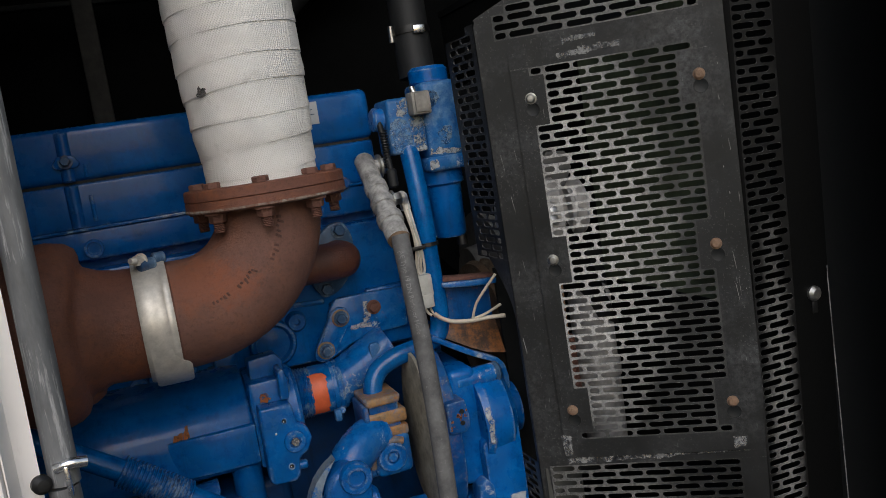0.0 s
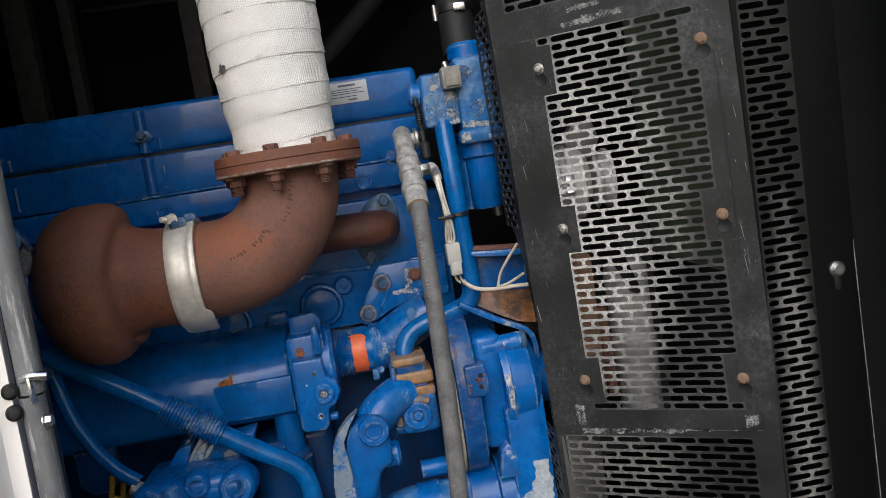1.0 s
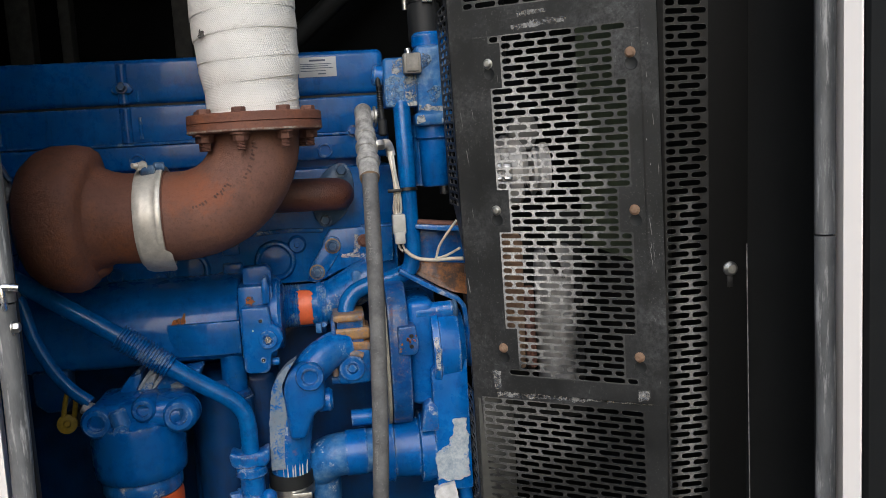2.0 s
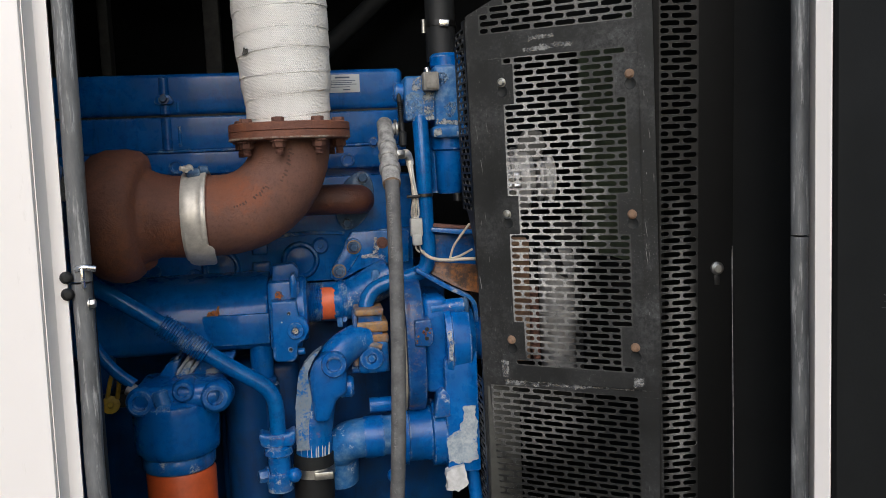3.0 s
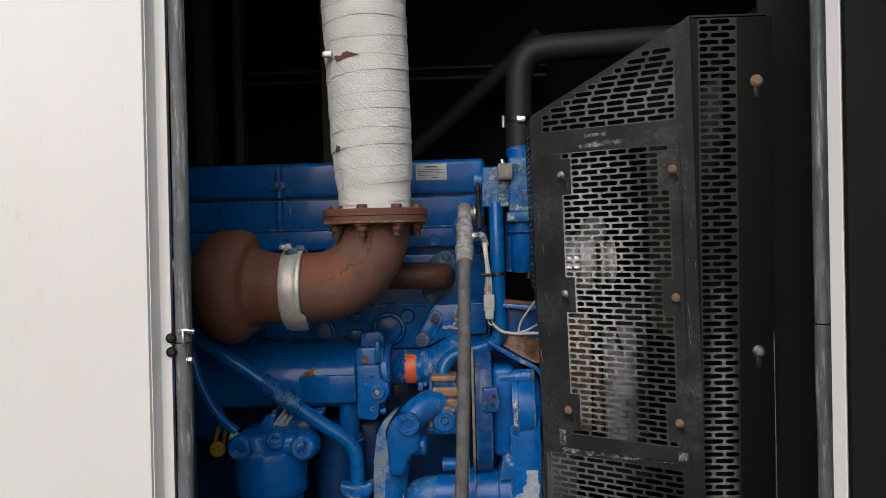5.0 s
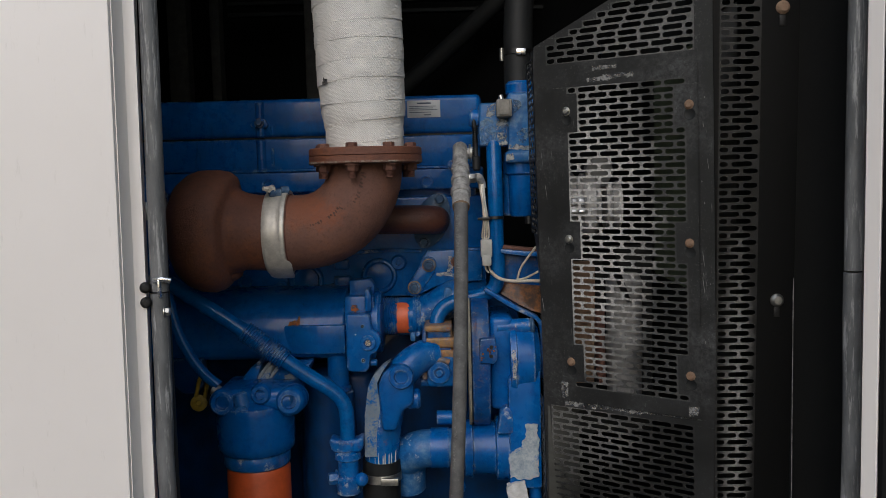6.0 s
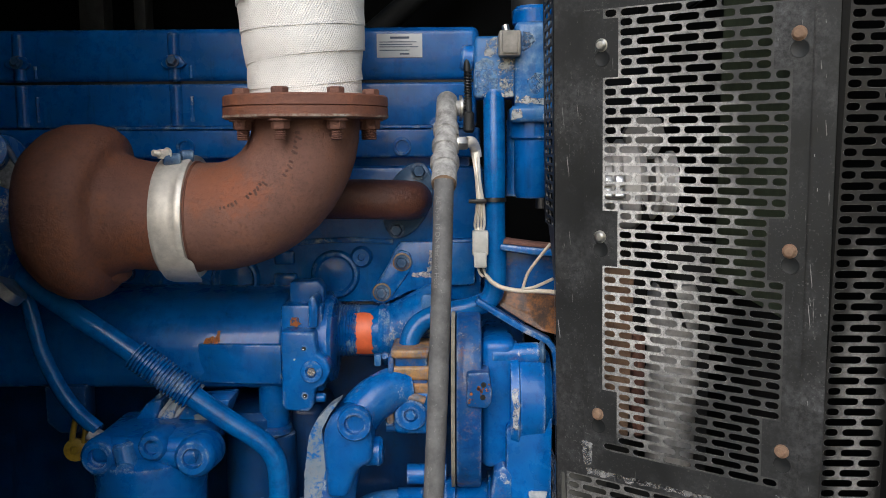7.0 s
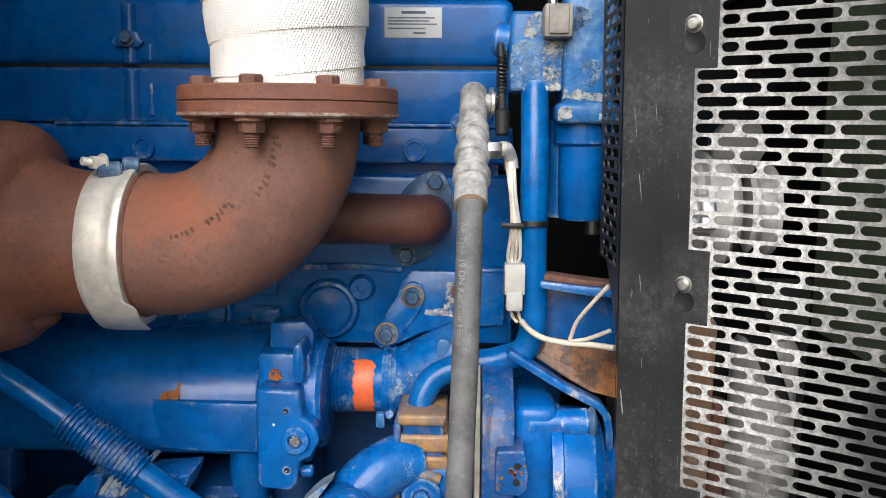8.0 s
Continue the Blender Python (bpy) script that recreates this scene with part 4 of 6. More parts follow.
part("casting_pad", box(0.068, 0.102, 1.460, 1.475, 1.220, 1.243, 0.004, 3), BLUE, engine)
part("casting_pad", box(0.345, 0.42, 1.452, 1.475, 1.16, 1.265, 0.006), BLUE, engine)
part("casting_pad", box(0.066, 0.106, 1.460, 1.475, 1.176, 1.205, 0.005, 3), BLUE, engine)

# engine bracket: an arm down to one bolt, a wide web behind the hose
br = thing("engine_bracket", "blue triangular steel bracket with rusty bolts", "bracket", (0.30, 1.455, 1.15))
BX, BZ = 0.0165, 0.0135


def web_xz(a, b, d):
    return Vector((a + BX, d, b + BZ))


bm = prism([(0.2175, 1.160), (0.2195, 1.149), (0.2275, 1.1435), (0.240, 1.1435), (0.254, 1.150), (0.283, 1.1645), (0.322, 1.1735), (0.392, 1.176), (0.394, 1.246), (0.330, 1.249), (0.268, 1.249), (0.2545, 1.230), (0.2505, 1.214), (0.2215, 1.170)], web_xz, 1.436, 1.450, 0.004, 2)
web = part("plate", bm, BLUE_WORN, br)
part("raised_arm", prism([(0.2205, 1.160), (0.224, 1.149), (0.236, 1.146), (0.250, 1.152), (0.284, 1.200), (0.289, 1.215), (0.284, 1.231), (0.270, 1.236), (0.257, 1.229)], web_xz, 1.430, 1.4365, 0.003, 2), BLUE_WORN, web)
part("scrape", prism(ragged([(0.3165, 1.2345), (0.3265, 1.2335), (0.3255, 1.1880), (0.2860, 1.1905), (0.2890, 1.1970), (0.3125, 1.1990)], 0.002, 0.003, 8), web_xz, 1.4345, 1.4362), WHITEFLAKE, web, "chalky white scrape", smooth=0)
for x, z in ((0.2879, 1.2290), (0.2537, 1.1785)):
    bolt = part("bolt", hexbolt((x, 1.428, z), (0, -1, 0), 0.0095, 0.008), BLUE_GREY, br)
    part("washer", lathe((x, 1.4305, z), (0, -1, 0), [(0, 0.004), (0, 0.0158), (0.002, 0.0152), (0.0028, 0.012), (0.0028, 0.004)], 24), OCHRE, bolt, "rust-ringed washer")
part("bolt", hexbolt((0.3505, 1.436, 1.235), (0, -1, 0), 0.0095, 0.007), RUST_BOLT, br, "rusty bolt")
part("standoff", box(0.278, 0.396, 1.449, 1.471, 1.209, 1.254, 0.004), BLUE, br)

# name plate on the rocker cover
plate = thing("name_plate", "pale printed data label on the rocker cover", "label", (0.2835, 1.4868, 1.565))
part("sheet", box(0.2455, 0.3215, 1.4852, 1.4866, 1.566, 1.605, 0.0004), LABEL, plate)
rng = random.Random(4)
for k, (z, x0, x1, h) in enumerate(((1.5985, 0.268, 0.300, 0.0035), (1.5915, 0.250, 0.312, 0.0015), (1.5875, 0.250, 0.305, 0.0015), (1.5835, 0.250, 0.315, 0.0015), (1.578, 0.250, 0.300, 0.0015), (1.572, 0.284, 0.300, 0.0025))):
    part("print_bar", box(x0, x1, 1.4847, 1.4851, z - h / 2, z + h / 2), INK, plate)

# ---- exhaust side ----
EY = 1.23
EZ = 1.323
turbo = thing("turbocharger", "rust-brown cast iron turbocharger turbine housing", "turbocharger", (-0.16, EY, 1.20))
prof = [(-0.224, 0), (-0.224, 0.045), (-0.219, 0.072), (-0.207, 0.096), (-0.188, 0.112), (-0.165, 0.1205), (-0.140, 0.1215), (-0.124, 0.117), (-0.114, 0.109), (-0.109, 0.099), (-0.1065, 0.089),
        (-0.100, 0.0835), (-0.090, 0.0815), (-0.078, 0.0785), (-0.050, 0.0765), (-0.022, 0.0765), (-0.022, 0)]
volute = lathe((0, EY, 1.333), (1, 0, 0), prof, 64, wob=0.03)
for v in volute.verts:
    k = max(0.0, min(1.0, (v.co.x + 0.12) / 0.08))
    up = max(0.0, (v.co.z - 1.333) / 0.12)
    v.co.z += (EZ - 1.333) * k
    if -0.145 < v.co.x < -0.05:
        v.co.x += 0.030 * up * up * max(0.0, 1 - abs(v.co.x + 0.105) / 0.06)
    if v.co.x < -0.09:
        v.co.z -= 0.006 * max(0, -(v.co.z - 1.333) / 0.12)
part("turbine_housing", volute, RUST, turbo)
part("foot", blob((-0.142, 1.238, 1.243), 0.031, scale=(1.75, 1.15, 0.75), rough=0.06), RUST, turbo)
part("compressor_cover", lathe((-0.30, 1.25, 1.33), (1, 0, 0), [(-0.12, 0), (-0.12, 0.07), (-0.09, 0.11), (-0.02, 0.125), (0.03, 0.11), (0.045, 0.06), (0.06, 0.055), (0.06, 0)], 40), BLUE_WORN, turbo, "blue painted compressor cover")
part("oil_flange", lathe((-0.262, 1.19, 1.418), (0.2, -1, 0.2), [(-0.02, 0), (-0.02, 0.028), (0.004, 0.028), (0.008, 0.02), (0.008, 0)], 20), BLUE_WORN, turbo)
part("actuator_arm", prism([(-0.262, 1.365), (-0.268, 1.392), (-0.252, 1.412), (-0.238, 1.414), (-0.229, 1.398), (-0.226, 1.374), (-0.240, 1.362)], xz, 1.205, 1.216, 0.003), CAST_GREY, turbo, "pale grey actuator arm")
part("actuator_rod", tube([(-0.285, 1.198, 1.424), (-0.262, 1.196, 1.434), (-0.240, 1.198, 1.424), (-0.226, 1.202, 1.400)], 0.0045, 10), BLUE_GREY, turbo)
part("oil_flange", lathe((-0.262, 1.17, 1.375), (0.3, -1, 0), [(-0.02, 0), (-0.02, 0.022), (0.006, 0.02), (0.01, 0.012), (0.01, 0)], 6), ZINC, turbo)
part("band", lathe((-0.265, 1.22, 1.225), (1, 0.3, 0.9), [(-0.008, 0.0), (-0.008, 0.032), (0.008, 0.032), (0.008, 0)], 28), ZINC, turbo, "zinc hose clamp")

vclamp = thing("v_band_clamp", "tarnished steel V-band clamp with a blue screw", "clamp", (-0.004, EY, 1.24))
band = lathe((-0.006, EY, EZ), (1, 0, 0), [(-0.022, 0.0765), (-0.0222, 0.0836), (-0.019, 0.0850), (-0.008, 0.0858), (0.004, 0.0860), (0.011, 0.0858), (0.013, 0.0868), (0.019, 0.0872), (0.0222, 0.0856), (0.022, 0.0765)], 56, wob=0.006)
part("band", band, CLAMP, vclamp)
part("trunnion", rod((-0.017, 1.186, EZ + 0.082), (0.004, 1.196, EZ + 0.082), 0.0085, 14, 0.002), BLUE_GREY, vclamp)
part("trunnion", rod((0.002, 1.204, EZ + 0.086), (0.018, 1.210, EZ + 0.086), 0.0085, 14, 0.002), BLUE_GREY, vclamp)
part("screw", hexbolt((-0.012, 1.190, EZ + 0.088), (-0.5, -0.75, 0.12), 0.0075, 0.012, stud=0.010), CLAMP, vclamp)
ribbon = bmesh.new()
rows_in, rows_out = [], []
for k in range(17):
    f = k / 16
    th = math.radians(198 + 64 * f)
    rr = 0.0838 + 0.0042 * min(1.0, f * 2.2) + 0.0035 * f * f
    end = max(0.0, f - 0.72) / 0.28
    x0 = -0.0222 + 0.012 * end * end
    x1 = 0.010 + 0.0165 * min(1.0, max(0.0, (f - 0.22) * 9.0)) - 0.008 * end * end
    for rows, d in ((rows_in, 0.0), (rows_out, 0.0016)):
        rows.append([ribbon.verts.new((x, EY + (rr + d) * math.cos(th), EZ + (rr + d) * math.sin(th))) for x in (x0, (x0 + x1) / 2, x1)])
for p, q in zip(rows_in, rows_in[1:]):
    for j in range(2):
        ribbon.faces.new((p[j], q[j], q[j + 1], p[j + 1]))
for p, q in zip(rows_out, rows_out[1:]):
    for j in range(2):
        ribbon.faces.new((p[j], p[j + 1], q[j + 1], q[j]))
for j in (0, 2):
    for k in range(16):
        ribbon.faces.new((rows_in[k][j], rows_in[k + 1][j], rows_out[k + 1][j], rows_out[k][j]))
for k in (0, 16):
    for j in range(2):
        ribbon.faces.new((rows_in[k][j], rows_in[k][j + 1], rows_out[k][j + 1], rows_out[k][j]))
part("tongue", ribbon, CLAMP, vclamp, "loose end of the band")

elbow = thing("exhaust_elbow", "rusty cast iron exhaust elbow with a bolted flange", "exhaust elbow", (0.172, EY, 1.25))
arc = [(0.012, EY, EZ), (0.038, EY, EZ)]
R = 0.134
for k in range(1, 13):
    t = math.pi / 2 * k / 12
    arc.append((0.038 + R * math.sin(t), EY, EZ + R * (1 - math.cos(t))))
arc.append((0.172, EY, 1.468))
body = part("bend", tube(arc, lambda s: 0.0765 - 0.003 * s, 48, smooth=False), RUST_ELBOW, elbow)
part("bead", lathe((0.016, EY, EZ), (1, 0, 0), [(-0.008, 0.07), (-0.008, 0.079), (-0.002, 0.080), (0.002, 0.078), (0.004, 0.07)], 48), RUST, elbow)
# raised casting characters along the bend, no more than worn bumps, coloured darker so the relief shows
rng = random.Random(17)
for k in range(26):
    if k in (5, 6, 13, 14, 15, 20):
        continue
    t = math.radians(14 + k * 2.75)
    rr = R - 0.012 + (0.016 if k > 14 else 0.0) + rng.uniform(-0.001, 0.001)
    px = 0.038 + rr * math.sin(t)
    pz = EZ + R - rr * math.cos(t)
    bm = box(-0.0016, 0.0016 + 0.0006 * (k % 2), -0.0007, 0.0007, -0.0048 + 0.0025 * (k % 3), 0.0044, 0.0006, 1)
    bmesh.ops.rotate(bm, verts=bm.verts, cent=(0, 0, 0), matrix=Matrix.Rotation(-t + rng.uniform(-0.3, 0.3), 3, "Y"))
    bmesh.ops.translate(bm, verts=bm.verts, vec=(px, EY - 0.0742, pz))
    part("casting_mark", bm, RUST_SHADED, body)
flange = part("flange", lathe((0.172, EY, 1.458), (0, 0, 1), [(0, 0.06), (0, 0.1105), (0.002, 0.1135), (0.0155, 0.1135), (0.0165, 0.111), (0.0175, 0.1135), (0.030, 0.1130), (0.032, 0.1105), (0.032, 0.05)], 72), RUST, elbow, "pair of rusty round flanges")
part("weathered_rim", lathe((0.172, EY, 1.458), (0, 0, 1), [(0.0005, 0.1115), (0.0022, 0.1142), (0.0050, 0.1142), (0.0055, 0.112)], 72, wob=0.004), RUST_SCALE, flange, "pale scale on the lower rim")
for k in range(8):
    t = math.radians(22.5 + 45 * k + 12)
    p = (0.172 + 0.0935 * math.cos(t), EY + 0.0935 * math.sin(t), 1.4905)
    part("bolt", hexbolt(p, (0, 0, 1), 0.0115, 0.008, washer=False), RUST_BOLT, flange)
    q = (p[0], p[1], 1.458)
    part("nut", hexbolt(q, (0, 0, -1), 0.0125, 0.011, stud=0.014), RUST_BOLT, flange)

stack = thing("exhaust_pipe", "exhaust pipe wrapped in white woven heat tape", "exhaust pipe", (0.172, EY, 1.49))


def stack_axis(z):
    return Vector((0.172 - 0.030 * max(0, z - 1.49), EY - 0.0 * z, z))


def stack_r(z):
    k = min(1.0, max(0.0, (z - 1.535) / 0.02))
    q = min(1.0, max(0.0, (z - 1.60) / 0.03))
    return 0.0765 + 0.012 * max(0.0, z - 1.49) + 0.0055 * k + 0.0025 * q


pipe = rod(stack_axis(1.49), stack_axis(2.745), 0.070, 32)
core = part("core_pipe", pipe, RUST, stack, "rusty pipe inside")
tape = bmesh.new()
P_T = 0.0385
SEG = 64
turns = int((2.74 - 1.435) / P_T)
prev = None
rng = random.Random(9)
phase = [rng.uniform(-1, 1) for _ in range(turns * 4 + 12)]
for k in range(turns * SEG):
    th = 2 * math.pi * k / SEG
    turn = k / SEG
    i = int(turn * 4)
    f = turn * 4 - i
    jit = (phase[i] * (1 - f) + phase[i + 1] * f)
    zl = 1.435 + P_T * turn + 0.0056 * jit
    zh = zl + P_T * 1.35
    row = []
    for s, off in ((0.0, -0.001), (0.001, 0.0021), (0.30, 0.0017), (0.65, 0.0009), (1.0, 0.0)):
        z = zl + (zh - zl) * s
        zc = min(max(z, 1.488), 2.742)
        ax = stack_axis(zc)
        lump = 0.0022 * noise.noise(Vector((math.cos(th) * 3, math.sin(th) * 3, zc * 30))) + 0.0008 * noise.noise(Vector((math.cos(th) * 9, math.sin(th) * 9, zc * 90)))
        r = stack_r(zc) + off + lump
        row.append(tape.verts.new((ax.x + r * math.cos(th), ax.y + r * math.sin(th), zc)))
    if prev:
        for a in range(4):
            tape.faces.new((prev[a], row[a], row[a + 1], prev[a + 1]))
    prev = row
part("tape", tape, WRAP, stack, "spiral of white woven tape", smooth=40)
tear = prism([(-0.03, 0.0), (0.004, 0.007), (0.032, -0.002), (0.0, -0.006), (-0.022, -0.012)], lambda a, b, d: Vector((0.165 + 0.0925 * math.sin(a / 0.09 - 0.42), EY - 0.0925 * math.cos(a / 0.09 - 0.42) - d, 1.809 + b)), 0.0, 0.0015)
part("tear", tear, RUST, stack, "torn spot showing rust", smooth=0)
a0 = math.atan2(1.165 - EY, 0.098 - stack_axis(1.620).x)
spot = prism(ragged([(-0.007, -0.007), (0.006, -0.005), (0.007, 0.005), (-0.004, 0.007)], 0.004, 0.002, 6), lambda a, b, d: Vector((stack_axis(1.620).x + (stack_r(1.620) + 0.0032 + d) * math.cos(a0 + a / 0.085), EY + (stack_r(1.620) + 0.0032 + d) * math.sin(a0 + a / 0.085), 1.620 + b)), 0.0, 0.0008)
part("frayed_spot", spot, FRAYED, stack, "small grey frayed spot", smooth=0)
part("clip_end", box(0.078, 0.098, 1.156, 1.170, 1.808, 1.820, 0.002), ZINC, stack)

port = thing("exhaust_runner", "rust-brown exhaust runner bolted to the head", "exhaust pipe", (0.28, 1.40, 1.30))
part("pipe", tube([(-0.02, 1.375, 1.337), (0.10, 1.375, 1.337), (0.21, 1.375, 1.337), (0.265, 1.378, 1.336), (0.298, 1.395, 1.334), (0.306, 1.43, 1.331), (0.306, 1.465, 1.33)], 0.0315, 28), RUST_SHADED, port)
ov = []
for k in range(40):
    t = 2 * math.pi * k / 40
    c, s = math.cos(t), math.sin(t)
    a = 0.066 * c * (1 - 0.1 * s * s)
    b2 = 0.039 * s
    ov.append((0.2965 + a * 0.36 + b2 * 0.93, 1.329 + a * 0.93 - b2 * 0.36))
bm = prism(ov, xz, 1.456, 1.4715, 0.002)
pf = part("flange", bm, BLUE_GREY, port, "scaled blue oval flange")
for x, z in ((0.316, 1.378), (0.277, 1.280)):
    part("bolt", hexbolt((x, 1.456, z), (0, -1, 0), 0.0105, 0.009), BLUE_GREY, pf)

# ---- intake manifold ----
man = thing("intake_manifold", "blue cast intake manifold along the block", "manifold", (-0.2, 1.40, 1.03))
prof = [(1.475, 1.186), (1.440, 1.1845), (1.4107, 1.1810), (1.3892, 1.1736), (1.3702, 1.1612), (1.3548, 1.1447), (1.3438, 1.1248), (1.3379, 1.1029), (1.336, 1.062), (1.345, 1.042), (1.362, 1.034), (1.475, 1.034)]
part("runner", prism(prof, yz, -0.80, 0.104, 0.006, 3), BLUE, man)
part("pad", prism([(-0.030, 1.3375), (0.045, 1.3285), (0.1045, 1.3285), (0.1045, 1.37), (-0.030, 1.37)], xy, 1.050, 1.1125, 0.003), BLUE, man)
for k, (x0, x1, z0, z1) in enumerate(((-0.021, -0.005, 1.112, 1.122), (-0.004, 0.005, 1.112, 1.132))):
    part("rust_spot", prism(ragged([(x0, z0), (x1, z0 + 0.001), (x1 + 0.001, z1), (x0 + 0.004, z1 - 0.001)], 0.0022, 0.002, k + 3), lambda a, b, d: Vector((a, 1.3388 + max(0, b - 1.112) * 0.46 - d, b)), 0.0, 0.0005), RUST_SPOT, man, "orange rust spot", smooth=0)
end = part("end_block", prism([(0.111, 1.141), (0.110, 1.022), (0.117, 1.016), (0.150, 1.014), (0.158, 1.022), (0.161, 1.050), (0.176, 1.058), (0.186, 1.078), (0.180, 1.098), (0.166, 1.106), (0.162, 1.139)], xz, 1.300, 1.345, 0.0045, 3), BLUE, man, "bolted end block")
part("collar_flange", lathe((0.150, 1.395, 1.108), (1, 0, 0), [(0, 0), (0, 0.066), (0.006, 0.071), (0.026, 0.071), (0.032, 0.066), (0.034, 0.05), (0.034, 0)], 40), BLUE, man, "round flange behind the block")
part("peg", rod((0.158, 1.325, 1.030), (0.174, 1.325, 1.030), 0.0075, 14, 0.002), BLUE, man)
part("fin", prism([(0.150, 1.142), (0.151, 1.186), (0.156, 1.192), (0.162, 1.190), (0.166, 1.170), (0.164, 1.142)], xz, 1.318, 1.372, 0.004), BLUE, man)
part("lug", prism([(0.113, 1.145), (0.113, 1.206), (0.158, 1.209), (0.168, 1.196), (0.168, 1.145)], xz, 1.365, 1.40, 0.004), BLUE, man)
part("web", box(0.104, 0.17, 1.335, 1.47, 1.035, 1.175, 0.006), BLUE, man)
part("bolt", hexbolt((0.1575, 1.297, 1.079), (0, -1, 0), 0.0075, 0.005, washer=False), SHINY, end)
part("boss", ring_on(0.1575, 1.300, 1.079, 0.0095, 0.0170, 0.006), BLUE, end)
for x, z in ((0.146, 1.114), (0.146, 1.040)):
    part("hole_rim", ring_on(x, 1.3002, z, 0.0036, 0.0056, 0.0008), BLUE_WORN, end)
    part("hole", lathe((x, 1.3002, z), (0, -1, 0), [(0, 0.0), (0, 0.0036), (0.0004, 0.0034), (0.0004, 0)], 14), PANEL, end)
    # tiny bright ball standing in for the white glint in the hole
    part("hole_glint", blob((x - 0.0006, 1.2994, z - 0.0008), 0.0014), SHINY, end)
part("paint_chip", blob((0.131, 1.3000, 1.097), 0.0018, scale=(1, 0.4, 1)), WHITEPAINT, end)
part("drain_pipe", rod((0.082, 1.37, 1.045), (0.082, 1.37, 0.965), 0.024, 24, 0.003), BLUE, man)
part("drain_collar", rod((0.082, 1.37, 0.972), (0.082, 1.37, 0.956), 0.028, 24, 0.004), BLUE_RUSTY, man)
part("drain_tail", rod((0.092, 1.375, 0.958), (0.095, 1.375, 0.80), 0.022, 20, 0.003), BLUE_SHADED, man)

# ---- coolant coupler with orange band ----
cp = thing("coolant_coupler", "blue coolant coupling with a bare orange silicone patch", "coupling", (0.26, 1.44, 1.10))
cy, cz = 1.440, 1.112
part("collar", lathe((0.164, cy, cz), (1, 0, -0.02), [(-0.03, 0), (-0.03, 0.046), (-0.008, 0.052), (0.010, 0.052), (0.018, 0.046), (0.018, 0)], 36), BLUE_WORN, cp)
ridged = [(0.0, 0)]
for k in range(7):
    ridged += [(0.003 + 0.005 * k, 0.0445), (0.0055 + 0.005 * k, 0.0415)]
ridged += [(0.038, 0.0432), (0.094, 0.0432), (0.094, 0)]
part("sleeve", lathe((0.180, cy, cz), (1, 0, 0), ridged, 36), BLUE_WORN, cp)
part("patch", cyl_patch((0.2105, cy, cz), 0.0437, -0.95, 0.95, 0.002, 0.029, 3, 34, amp=1.5), SILICONE, cp, "bare orange silicone")
part("clamp", lathe((0.250, cy, cz), (1, 0, 0), [(0, 0.04), (0, 0.0455), (0.006, 0.047), (0.010, 0.0445), (0.014, 0.047), (0.018, 0.0455), (0.018, 0.04)], 36), BLUE_WORN, cp)
part("clamp_screw", rod((0.259, cy - 0.034, cz - 0.036), (0.259, cy - 0.012, cz - 0.052), 0.006, 10), BLUE_WORN, cp)
part("outlet", tube([(0.262, cy, cz), (0.300, cy - 0.005, cz + 0.018), (0.340, cy - 0.01, cz + 0.040), (0.365, cy - 0.01, cz + 0.050)], 0.040, 28), BLUE_WORN, cp)
part("lug", prism([(0.322, 1.150), (0.3205, 1.176), (0.325, 1.182), (0.336, 1.181), (0.340, 1.174), (0.338, 1.150)], xz, 1.392, 1.402, 0.003), BLUE_CHALK, cp)
part("clamp_lug", box(0.243, 0.255, cy - 0.050, cy - 0.036, cz - 0.050, cz - 0.030, 0.003), BLUE_CHALK, cp, "rubbed clamp lug")
part("bead", lathe((0.176, cy, cz), (1, 0, 0), [(0, 0.040), (0, 0.0475), (0.004, 0.049), (0.007, 0.0465), (0.007, 0.04)], 36), BLUE_RUSTY, cp)
# ---- water pump, thermostat housing and pipes ----
by = thing("bypass_pipe", "blue bent coolant bypass pipe with a cable tie", "pipe", (0.43, 1.34, 1.10))
part("pipe", tube([(0.437, 1.365, 1.500), (0.437, 1.358, 1.478), (0.4375, 1.345, 1.40), (0.438, 1.345, 1.30), (0.440, 1.345, 1.225), (0.432, 1.345, 1.185), (0.400, 1.350, 1.168), (0.355, 1.355, 1.158), (0.322, 1.355, 1.143), (0.306, 1.350, 1.120), (0.304, 1.345, 1.095)], 0.0165, 20), BLUE_CLEAN, by)
tie = part("cable_tie", lathe((0.4365, 1.342, 1.338), (0, 0.05, 1), [(-0.003, 0.016), (-0.003, 0.019), (0.003, 0.019), (0.003, 0.016)], 20), TIE, by)
part("tie_tail", box(0.398, 0.425, 1.318, 1.324, 1.334, 1.340, 0.001), TIE, tie)

th = thing("thermostat_housing", "blue thermostat elbow casting, chalky with white drips", "housing", (0.22, 1.28, 0.80))
part("saddle", prism([(0.281, 1.112), (0.278, 1.109), (0.278, 1.101), (0.284, 1.098), (0.335, 1.098), (0.338, 1.112)], xz, 1.3005, 1.385, 0.004, 3), OCHRE, th, "rust-stained flange")
for z0, z1, x0 in ((1.097, 1.086, 0.284), (1.064, 1.058, 0.284)):
    part("groove", box(x0, 0.334, 1.3115, 1.385, z1 - 0.004, z0 + 0.002, 0.003), BLUE_RUSTY, th)
part("cheek_plate", box(0.2735, 0.2825, 1.3045, 1.385, 1.037, 1.1005, 0.004, 3), BLUE_RUSTY, th, "rust-edged blue cheek")
part("rib", box(0.2775, 0.346, 1.3075, 1.385, 1.0615, 1.0845, 0.0055, 3), OCHRE, th, "rust-stained rib")
